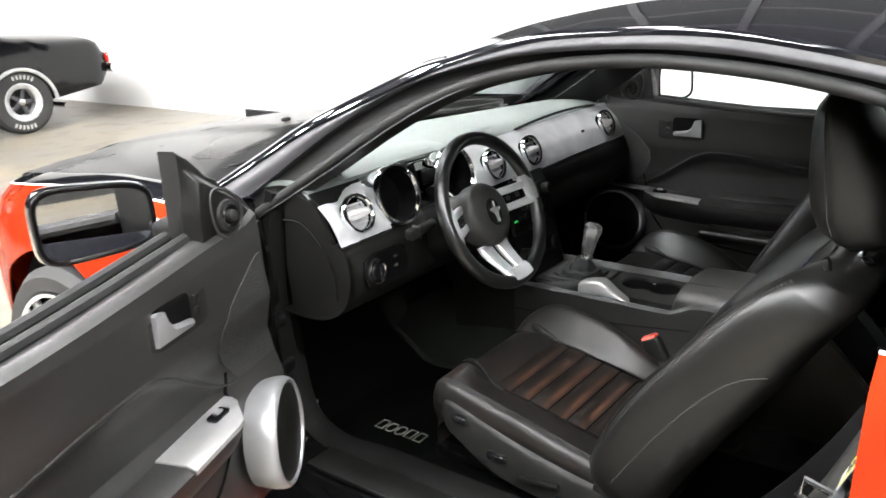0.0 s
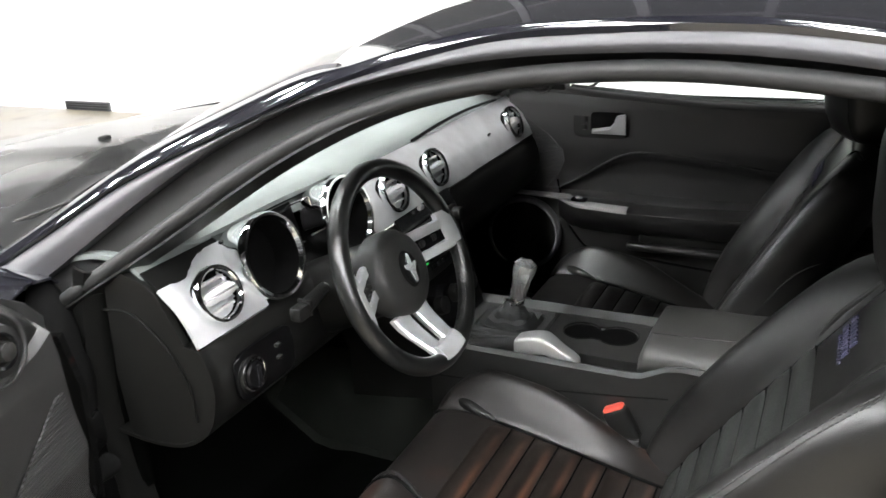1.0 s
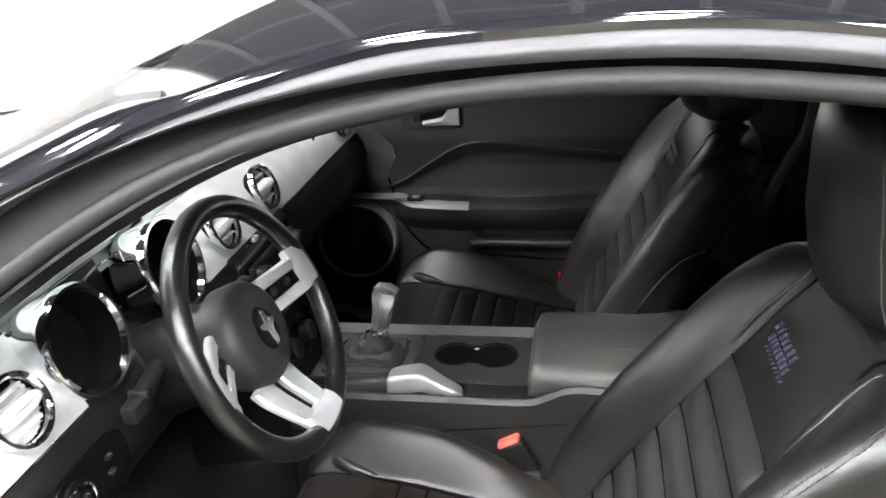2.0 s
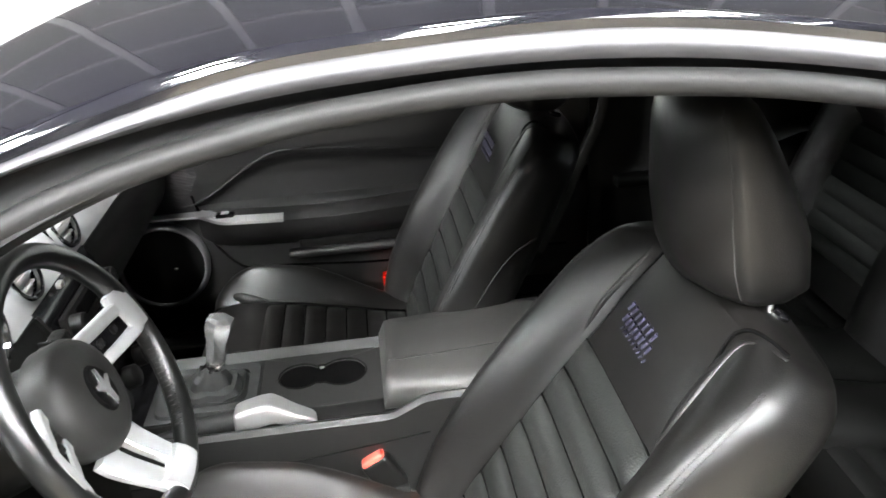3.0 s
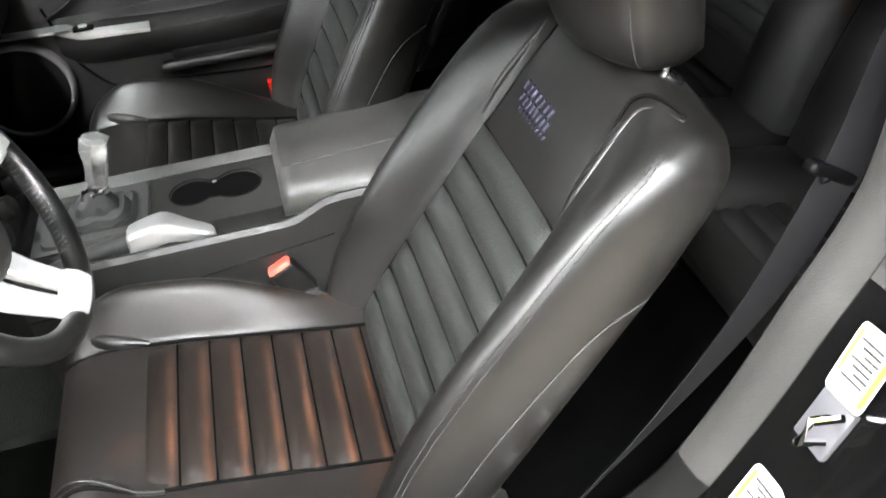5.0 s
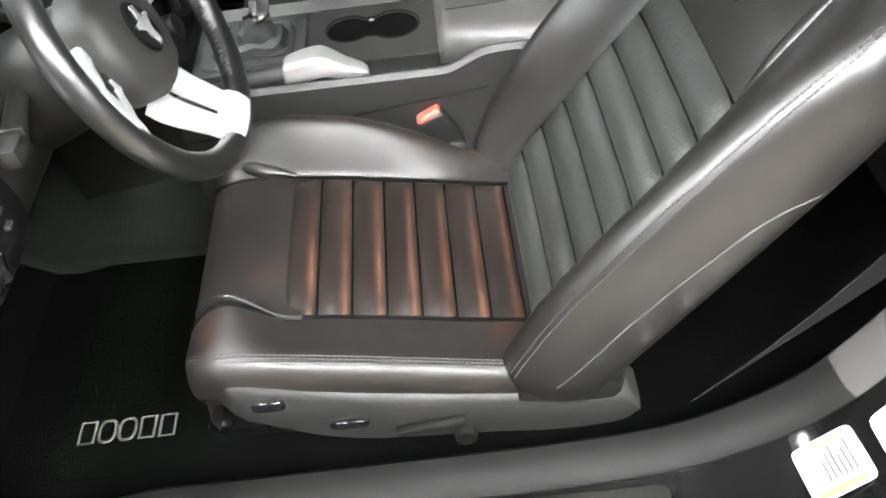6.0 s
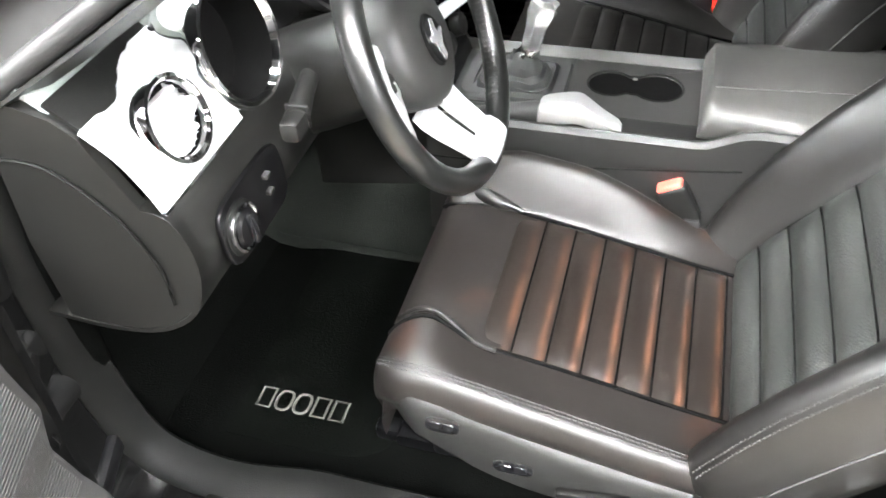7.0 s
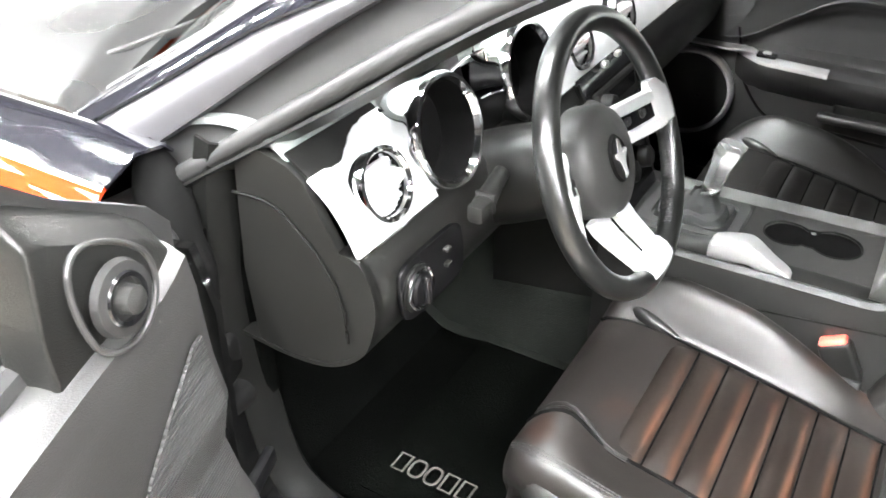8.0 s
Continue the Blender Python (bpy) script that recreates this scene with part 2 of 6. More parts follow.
RINGSILVER = mat("speaker_ring_silver", (0.22, 0.22, 0.225), 0.32, metal=0.5, rough_var=0.05)
VANE = mat("silver_vane_plastic", (0.44, 0.44, 0.44), 0.38, metal=0.2, rough_var=0.04)
MIRROR = mat("mirror_glass", (0.9, 0.9, 0.9), 0.02, metal=1.0, rough_var=0.0)

# ---------------------------------------------------------------- mesh helpers


def part(name, bm, material, parent=None, label="", sharp=38, matrix=None, smooth=True):
    """Links a bmesh as one mesh object under a thing or a part."""
    if matrix is not None:
        bm.transform(matrix)
    bmesh.ops.recalc_face_normals(bm, faces=bm.faces)
    me = bpy.data.meshes.new(name)
    bm.to_mesh(me)
    bm.free()
    if smooth:
        me.shade_smooth()
        me.set_sharp_from_angle(angle=radians(sharp))
    me.materials.append(material)
    ob = new(name, me)
    if parent is not None:
        ob.parent = parent
    if label:
        ob["label"] = label
    return ob


def thing(name, at=(0, 0, 0), **tags):
    ob = new(name)
    ob.location = at
    ob.empty_display_size = 0.1
    bpy.context.view_layer.update()
    return tagged(ob, **tags)


def spline(pts, n, closed=False):
    """Catmull-Rom through pts, n samples, spaced by chord."""
    p = np.array(pts, float)
    if closed:
        p = np.vstack([p, p[:1]])
    d = np.r_[0, np.cumsum(np.maximum(1e-6, np.linalg.norm(np.diff(p, axis=0), axis=1)))]
    m = len(p)
    tang = np.zeros_like(p)
    for i in range(m):
        a, c = i - 1, i + 1
        if closed:
            a = (i - 1) % (m - 1) if i > 0 else m - 2
            c = (i + 1) if i < m - 1 else 1
            span = (d[i] - d[i - 1] if i > 0 else d[m - 1] - d[m - 2]) + (d[i + 1] - d[i] if i < m - 1 else d[1])
        else:
            a, c = max(0, a), min(m - 1, c)
            span = d[c] - d[a]
        tang[i] = (p[c] - p[a]) / span
    out = []
    for s in np.linspace(0, d[-1], n, endpoint=not closed):
        i = min(m - 2, int(np.searchsorted(d, s, side="right") - 1))
        h = d[i + 1] - d[i]
        t = (s - d[i]) / h
        out.append((2 * t**3 - 3 * t**2 + 1) * p[i] + (t**3 - 2 * t**2 + t) * h * tang[i]
                   + (-2 * t**3 + 3 * t**2) * p[i + 1] + (t**3 - t**2) * h * tang[i + 1])
    return out


def ease(t):
    t = max(0.0, min(1.0, t))
    return t * t * (3 - 2 * t)


def grid(rows, around=False, cap=False, bm=None):
    """A skin through rows of points; around closes each row into a ring."""
    bm = bm or bmesh.new()
    vs = [[bm.verts.new(tuple(p)) for p in r] for r in rows]
    n = len(vs[0])
    for i in range(len(vs) - 1):
        for j in range(n if around else n - 1):
            k = (j + 1) % n
            bm.faces.new((vs[i][j], vs[i][k], vs[i + 1][k], vs[i + 1][j]))
    if cap and around:
        bm.faces.new(vs[0])
        bm.faces.new(vs[-1])
    return bm


def thick(bm, t):
    """Gives a skin a thickness of t."""
    bmesh.ops.recalc_face_normals(bm, faces=bm.faces)
    bmesh.ops.solidify(bm, geom=bm.faces[:], thickness=t)
    return bm


def tube(path, r, n=10, cap=True, flat=1.0, up=(0, 0, 1), bm=None, closed=False):
    """A round bar (or oval, flat times as wide) along a path."""
    bm = bm or bmesh.new()
    path = [Vector(p) for p in path]
    rows = []
    m = len(path)
    for i, p in enumerate(path):
        a, b = path[(i - 1) % m if closed else max(0, i - 1)], path[(i + 1) % m if closed else min(m - 1, i + 1)]
        t = (b - a).normalized()
        s = t.cross(Vector(up))
        s = s.normalized() if s.length > 1e-4 else t.orthogonal().normalized()
        w = s.cross(t).normalized()
        rad = r[i] if isinstance(r, (list, tuple)) else r
        rows.append([p + s * (math.cos(a2) * rad * flat) + w * (math.sin(a2) * rad) for a2 in np.linspace(0, math.tau, n, endpoint=False)])
    if closed:
        rows.append(rows[0])
        grid(rows, True, False, bm)
        bmesh.ops.remove_doubles(bm, verts=bm.verts, dist=1e-6)
        return bm
    return grid(rows, True, cap, bm)


def stitches(line, r, pitch=0.0075):
    """A sewn seam along a line: a thread laid down in short runs, joined into one mesh."""
    pts = [Vector(p) for p in line]
    run = [0.0]
    for a, b in zip(pts[:-1], pts[1:]):
        run.append(run[-1] + (b - a).length)

    def at(q):
        return Vector([float(np.interp(q, run, [p[i] for p in pts])) for i in range(3)])
    bm = bmesh.new()
    q = 0.0
    while q + 0.7 * pitch < run[-1]:
        tube([at(q), at(q + 0.7 * pitch)], r, 5, up=(1, 0, 0), bm=bm)
        q += pitch
    return bm


def rbox(c, size, r=0.006, seg=2, matrix=None, bm=None):
    """A box with rounded edges."""
    b2 = bmesh.new()
    bmesh.ops.create_cube(b2, size=1.0)
    bmesh.ops.scale(b2, vec=size, verts=b2.verts)
    if r > 0:
        bmesh.ops.bevel(b2, geom=b2.edges[:], offset=min(r, 0.49 * min(size)), segments=seg, profile=0.5, affect="EDGES")
    if matrix is not None:
        b2.transform(matrix)
    bmesh.ops.translate(b2, vec=c, verts=b2.verts)
    if bm is None:
        return b2
    tmp = bpy.data.meshes.new("tmp")
    b2.to_mesh(tmp)
    b2.free()
    bm.from_mesh(tmp)
    bpy.data.meshes.remove(tmp)
    return bm


def lathe(profile, n=32, matrix=None, bm=None, cap=False):
    """A turned form: profile of (radius, height) about z."""
    rows = [[(r * math.cos(a), r * math.sin(a), h) for a in np.linspace(0, math.tau, n, endpoint=False)] for r, h in profile]
    b2 = grid(rows, True, cap)
    bmesh.ops.remove_doubles(b2, verts=b2.verts, dist=1e-6)
    if matrix is not None:
        b2.transform(matrix)
    return b2


def prism(outline, z0, z1, matrix=None, bevel=0.0):
    """An outline in x and y, raised from z0 to z1."""
    bm = bmesh.new()
    lo = [bm.verts.new((x, y, z0)) for x, y in outline]
    hi = [bm.verts.new((x, y, z1)) for x, y in outline]
    bm.faces.new(lo[::-1])
    bm.faces.new(hi)
    n = len(lo)
    for i in range(n):
        bm.faces.new((lo[i], lo[(i + 1) % n], hi[(i + 1) % n], hi[i]))
    if bevel:
        bmesh.ops.bevel(bm, geom=[e for e in bm.edges if abs(e.verts[0].co.z - e.verts[1].co.z) < 1e-6], offset=bevel, segments=2, profile=0.5, affect="EDGES")
    if matrix is not None:
        bm.transform(matrix)
    return bm


def facing(at, normal, up=(0, 0, 1)):
    """A frame at a place whose z points along the normal and whose y keeps close to up."""
    z = Vector(normal).normalized()
    x = Vector(up).cross(z).normalized()
    y = z.cross(x)
    m = Matrix((x, y, z)).transposed().to_4x4()
    m.translation = Vector(at)
    return m


def disc_outline(rx, ry, n=28, power=2.0):
    out = []
    for a in np.linspace(0, math.tau, n, endpoint=False):
        c, s = math.cos(a), math.sin(a)
        out.append((rx * math.copysign(abs(c) ** (2 / power), c), ry * math.copysign(abs(s) ** (2 / power), s)))
    return out


def line_at(pts, y):
    """Reads a polyline of (y, value), given with falling y."""
    ys = [p[0] for p in pts][::-1]
    vs = [p[1] for p in pts][::-1]
    return float(np.interp(y, ys, vs))


# ---------------------------------------------------------------- the showroom
X0, X1, Y0, Y1, CEIL_Z = -9.0, 4.2, -10.0, 17.0, 4.6
part("floor", rbox(((X0 + X1) / 2, (Y0 + Y1) / 2, -0.1), (X1 - X0 + 0.6, Y1 - Y0 + 0.6, 0.2), 0), FLOOR)
tagged(bpy.data.objects["floor"], "sealed grey and tan concrete showroom floor", "floor", kind="structure")
WAINSCOT = 1.62
for nm, c, size, skin, words in (
        ("wall_east", (X1 + 0.1, (Y0 + Y1) / 2, WAINSCOT / 2), (0.2, Y1 - Y0 + 0.4, WAINSCOT), WALL_WHITE, "plain white painted lower showroom wall"),
        ("wall_east_upper", (X1 + 0.16, (Y0 + 3.4) / 2, (CEIL_Z + WAINSCOT) / 2), (0.2, 3.4 - Y0 + 0.2, CEIL_Z - WAINSCOT), WALL_DARK, "dark panelled upper showroom wall"),
        ("wall_east_far", (X1 + 0.1, (3.5 + Y1) / 2, (3.3 + WAINSCOT) / 2), (0.2, Y1 - 3.5 + 0.2, 3.3 - WAINSCOT), WALL_WHITE, "white painted showroom wall"),
        # added out of view: keeps white out of the roof and pillar reflections
        ("wall_east_top", (X1 + 0.12, (3.5 + Y1) / 2, (CEIL_Z + 3.3) / 2), (0.2, Y1 - 3.5 + 0.2, CEIL_Z - 3.3), WALL_DARK, "unseen dark wall top, added to darken reflections in the car"),
        ("wall_west", (X0 - 0.1, (Y0 + Y1) / 2, CEIL_Z / 2), (0.2, Y1 - Y0 + 0.4, CEIL_Z), WALL_DARK, "dark grey showroom wall"),
        ("wall_north", ((X0 + X1) / 2, Y1 + 0.1, CEIL_Z / 2), (X1 - X0, 0.2, CEIL_Z), WALL_DARK, "dark grey showroom wall"),
        ("wall_south", ((X0 + X1) / 2, Y0 - 0.1, CEIL_Z / 2), (X1 - X0, 0.2, CEIL_Z), WALL_DARK, "dark grey showroom wall")):
    w = tagged(part(nm, rbox(c, size, 0), skin), words, "wall", kind="structure")
    if nm == "wall_east_upper":
        for k in range(13):
            part("panel_rib", rbox((X1 + 0.05, Y0 + 0.6 + k * 1.02, (CEIL_Z + WAINSCOT) / 2), (0.04, 0.10, CEIL_Z - WAINSCOT), 0.01), STEEL, w)
        for z in (2.5, 3.2, 3.9):
            part("panel_rail", rbox((X1 + 0.052, (Y0 + 3.4) / 2, z), (0.03, 3.4 - Y0, 0.05), 0.008), STEEL, w)
bm = rbox(((X0 + X1) / 2, (Y0 + Y1) / 2, CEIL_Z + 0.1), (X1 - X0 + 0.4, Y1 - Y0 + 0.4, 0.2), 0)
for k in range(14):
    rbox(((X0 + X1) / 2, Y0 + 1 + k * 1.9, CEIL_Z - 0.12), (X1 - X0, 0.12, 0.24), 0, bm=bm)
for k in range(7):
    rbox((X0 + 0.9 + k * 1.9, (Y0 + Y1) / 2, CEIL_Z - 0.05), (0.06, Y1 - Y0, 0.10), 0, bm=bm)
tagged(part("ceiling", bm, CEIL), "dark metal deck ceiling with steel beams", "ceiling", kind="structure")


def ceiling_lamp(x, y):
    """A square panel lamp: housing, glowing panel, hanger."""
    ob = thing("ceiling_lamp", (x, y, CEIL_Z - 0.26), label="square white panel lamp hung under the dark ceiling", category="lamp", group="ceiling lamps")
    part("housing", rbox((0, 0, 0.03), (0.52, 0.52, 0.06), 0.012), WALL_WHITE, ob)
    part("panel", rbox((0, 0, -0.012), (0.46, 0.46, 0.02), 0.006), LAMPGLOW, ob, "glowing white panel")
    part("hanger", tube([(0, 0, 0.05), (0, 0, 0.26)], 0.006, 6), STEEL, ob)
    return ob


lamp = ceiling_lamp(LAMP_XS[0], LAMP_YS[0])
for lx in LAMP_XS:
    for ly in LAMP_YS:
        if (lx, ly) != (LAMP_XS[0], LAMP_YS[0]):
            copy_thing(lamp, pose(lx, ly, CEIL_Z - 0.26))
for lx, ly in FRONT_LAMPS:
    copy_thing(lamp, pose(lx, ly, CEIL_Z - 0.26))

# a low dark grille in the white wall
vent = thing("wall_vent", (X1, 6.15, 0.0), label="dark low ventilation grille in the white wall", category="vent")
part("frame", rbox((-0.01, 0, 0.045), (0.02, 0.62, 0.09), 0.004), STEEL, vent)
for k in range(3):
    part("slat", rbox((-0.024, 0, 0.02 + k * 0.025), (0.012, 0.58, 0.015), 0.003), RUBBER, vent)

# ---------------------------------------------------------------- the car: lines of its body
RAIL = [(0.62, 0.93), (0.46, 1.02), (0.30, 1.11), (0.04, 1.22), (-0.06, 1.258), (-0.24, 1.305), (-0.35, 1.316), (-0.53, 1.32),
        (-0.67, 1.307), (-0.87, 1.27), (-1.2, 1.18), (-1.6, 1.04), (-1.9, 0.97)]
BAND = [(0.50, 0.93), (0.46, 0.95), (0.21, 1.12), (0.04, 1.21), (-0.09, 1.25), (-0.25, 1.28), (-0.39, 1.29), (-0.53, 1.29), (-0.67, 1.277), (-0.87, 1.24), (-0.99, 1.20)]
INNER = [(0.44, 0.885), (0.36, 0.935), (0.22, 1.02), (0.03, 1.14), (-0.12, 1.21), (-0.26, 1.245), (-0.36, 1.258), (-0.48, 1.263), (-0.63, 1.253), (-0.73, 1.24), (-0.87, 1.205), (-0.96, 1.15)]


def rail_x(z):
    return -0.60 - 0.35 * (1.33 - z)


car = thing("car", (0, 0, 0), label="two-tone black and orange sports coupe with its driver door open", category="car")

# roof skin with a soft crown, running down into the fastback
rows = []
rail_s = spline(RAIL, 90)
ry = np.linspace(-0.01, -1.02, 32)
for y in ry:
    ze = line_at([tuple(p) for p in rail_s], y)
    xe = rail_x(ze)
    crown = float(np.interp(y, [-1.02, -0.85, -0.60, -0.40, -0.24, -0.10, -0.01], [0.052, 0.046, 0.038, 0.036, 0.042, 0.052, 0.050]))
    bow = 0.09 * max(0.0, 1 - (-(y + 0.01)) / 0.35)
    rows.append([(xe * u, y + bow * (1 - u * u), ze + crown * (1 - abs(u) ** 2.4)) for u in np.linspace(-1, 1, 33)])
part("roof", thick(grid(rows), 0.012), BLACK_PAINT, car, "glossy black roof panel")
# fastback behind it: black margins round the rear window
fast = []
for y in np.linspace(-1.02, -1.88, 24):
    ze = line_at([tuple(p) for p in rail_s], y)
    xe = rail_x(ze)
    fast.append([(xe * u, y, ze + 0.052 * (1 - abs(u) ** 2.4)) for u in np.linspace(-1, 1, 33)])
for nm, cut in (("rear_margin", slice(0, 5)), ("rear_margin", slice(28, 33))):
    part(nm, thick(grid([r[cut] for r in fast]), 0.012), BLACK_PAINT, car, "glossy black fastback margin")
part("rear_window", grid([r[4:29] for r in fast[1:]]), DARKGLASS, car, "sloping rear window glass")

for side in (1, -1):
    # windscreen pillar and side band above the door
    rows, edge_rows = [], []
    for y, z in spline(RAIL[:11], 70):
        x = rail_x(z)
        w = 0.012 + 0.074 * ease((y + 0.10) / 0.16)
        g = w / 0.086
        rows.append([(side * x, y, z), (side * (x + w * 0.12), y + 0.003, z + 0.003 + 0.008 * g), (side * (x + w * 0.38), y + 0.006, z + 0.004 + 0.018 * g), (side * (x + w * 0.70), y + 0.010, z + 0.004 + 0.024 * g), (side * (x + w), y + 0.014, z + 0.004 + 0.024 * g), (side * (x + w), y + 0.010, z - 0.006)])
        if y > -0.07:
            edge_rows.append([(side * (x + w - 0.002), y + 0.014, z + 0.003 + 0.024 * g), (side * (x + w + 0.010), y + 0.018, z + 0.008 + 0.024 * g), (side * (x + w + 0.024), y + 0.022, z + 0.004 + 0.024 * g), (side * (x + w + 0.026), y + 0.020, z - 0.004 + 0.020 * g)])
    part("pillar_cover", thick(grid(rows), 0.006), BLACK_PAINT, car, "glossy black windscreen pillar cover")
    part("windscreen_moulding", thick(grid(edge_rows), 0.003), SATINBLACK, car, "satin grey moulding along the windscreen")
    band_s = spline(BAND, 80)
    rows = []
    top = spline([p for p in RAIL[:11] if p[0] > -1.1] + [(-1.02, 1.23)], 80)
    for (y1, z1), (y2, z2) in zip(top, band_s):
        x1, x2 = rail_x(z1), rail_x(z2)
        rows.append([(side * (x1 + 0.02), y1, z1 - 0.004)] + [
            (side * (x1 + (x2 - x1) * k - 0.009 * math.sin(math.pi * k) + 0.004), y1 + (y2 - y1) * k, z1 - 0.006 + (z2 - z1 + 0.006) * k) for k in np.linspace(0, 1, 7)]
            + [(side * (x2 + 0.03), y2, z2 - 0.002)])
    part("roof_rail", thick(grid(rows), 0.004), SATINBLACK, car, "satin black door frame rail")
    rows = []
    for (y1, z1), (y2, z2) in zip(spline(BAND, 60), spline(INNER, 60)):
        rows.append([(side * (rail_x(z1) + 0.026), y1, z1), (side * (rail_x((z1 + z2) / 2) + 0.030), (y1 + y2) / 2, (z1 + z2) / 2), (side * (rail_x(z2) + 0.030), y2, z2 + 0.006)])
    part("pillar_core", thick(grid(rows), 0.004), RUBBER, car, "black core of the door frame")
    # soft weatherstrip below the rail
    mid = [(side * (rail_x(z) + 0.016), y, z) for y, z in spline([(0.60, 0.82)] + [(0.30 * a[0] + 0.70 * b[0], 0.30 * a[1] + 0.70 * b[1]) for a, b in zip(spline(BAND, 40), spline(INNER, 40))], 70)]
    part("weatherstrip", tube(mid, 0.0120, 10, up=(1, 0, 0)), RUBBER, car, "black rubber door seal")
    # soft black boot at the foot of the windscreen pillar
    part("pillar_boot", tube([(side * x, y, z) for x, y, z in spline([(-0.728, 0.47, 0.955), (-0.742, 0.445, 0.915), (-0.752, 0.425, 0.87), (-0.752, 0.408, 0.81), (-0.744, 0.398, 0.74)], 16)], [0.012, 0.019, 0.026, 0.031, 0.034, 0.036, 0.036, 0.034, 0.031, 0.030, 0.031, 0.030, 0.027, 0.023, 0.018, 0.012], 14), SHADEBLACK, car, "black rubber boot at the foot of the pillar")
    part("boot_fold", tube([(side * -0.772, 0.43, 0.90), (side * -0.780, 0.40, 0.865), (side * -0.776, 0.385, 0.83)], [0.006, 0.010, 0.005], 10), RUBBER, car, "folded rubber lip")
    # lining of the rail and windscreen pillar inside
    rows = []
    for y, z in spline(INNER, 60):
        x = rail_x(z) + 0.012
        rows.append([(side * x, y, z + 0.012), (side * (x + 0.03), y, z), (side * (x + 0.075), y + 0.02, z + 0.02), (side * (x + 0.13), y + 0.05, z + 0.055)])
    part("pillar_trim", thick(grid(rows), 0.004), PLASTIC, car, "charcoal inner pillar trim")

# headliner
rows = []
for y in np.linspace(0.03, -1.06, 24):
    z = line_at([tuple(p) for p in spline(INNER + [(-1.2, 1.08), (-1.6, 0.97)], 60)], y) + 0.02
    rows.append([(u * (abs(rail_x(z)) - 0.06), y + 0.05 * (1 - u * u), z + 0.045 * (1 - u * u)) for u in np.linspace(-1, 1, 15)])
part("headliner", thick(grid(rows), 0.006), HEADLINER, car, "dark grey fabric headliner")

# windscreen
rows = []
for t in np.linspace(0, 1, 14):
    r = []
    for u in np.linspace(-1, 1, 25):
        b = Vector((0.69 * u, 0.54 + 0.26 * (1 - u * u), 0.965 + 0.02 * (1 - u * u)))
        e = Vector((0.565 * u, -0.03 + 0.115 * (1 - u * u), 1.256 + 0.032 * (1 - u * u)))
        p = b.lerp(e, t)
        r.append((p.x, p.y, p.z + 0.03 * math.sin(math.pi * t)))
    rows.append(r)
ws = part("windscreen", grid(rows), GLASSMAT, car, "clear greenish windscreen glass")
ws.visible_shadow = False

# bonnet
rows = []
for t in np.linspace(0, 1, 36):
    r = []
    for u in np.linspace(-1, 1, 41):
        y0, y1 = 0.585 + 0.24 * (1 - u * u), 1.97 - 0.42 * abs(u) ** 2.6
        yy = y0 + (y1 - y0) * t
        z = 0.956 - 0.16 * (max(0.0, yy - 0.9) / 1.1) ** 1.5 + 0.036 * (1 - u * u) + 0.012 * ease((0.34 - abs(u)) / 0.1)
        if t < 0.03:
            z -= 0.012
        r.append((0.715 * u, y0 + (y1 - y0) * t, z))
    rows.append(r)
hood = part("bonnet", thick(grid(rows), 0.014), HOODSKIN, car, "satin black bonnet with a raised centre")
for sx in (-1,):
    part("washer_nozzle", rbox((sx * 0.108, 0.983, 1.003), (0.03, 0.018, 0.014), 0.005), RUBBER, hood, "black washer nozzle")
# cowl with wipers
rows = []
for u in np.linspace(-1, 1, 31):
    yb, yf = 0.55 + 0.27 * (1 - u * u), 0.585 + 0.24 * (1 - u * u)
    rows.append([(0.70 * u, yb - 0.05, 0.955 + 0.02 * (1 - u * u)), (0.70 * u, yb, 0.94 + 0.025 * (1 - u * u)), (0.705 * u, yf, 0.92 + 0.035 * (1 - u * u)), (0.71 * u, yf + 0.03, 0.90 + 0.035 * (1 - u * u))])
cowl = part("cowl", thick(grid(rows), 0.006), PLASTIC, car, "black plastic cowl below the windscreen")
for x0, x1 in ((-0.62, -0.02), (0.0, 0.58)):
    w = part("wiper", tube([(x0, 0.58 + 0.24 * (1 - (x0 / 0.7) ** 2) - 0.03, 0.950), ((x0 + x1) / 2, 0.55 + 0.26 * (1 - ((x0 + x1) / 1.4) ** 2) - 0.02, 0.965), (x1, 0.53 + 0.26 * (1 - (x1 / 0.7) ** 2) - 0.02, 0.980)], 0.006, 8), RUBBER, car, "black wiper arm")
    part("blade", rbox(((x0 + x1) / 2, 0.545 + 0.26 * (1 - ((x0 + x1) / 1.4) ** 2) - 0.02, 0.960), (0.5, 0.012, 0.016), 0.003), RUBBER, w)


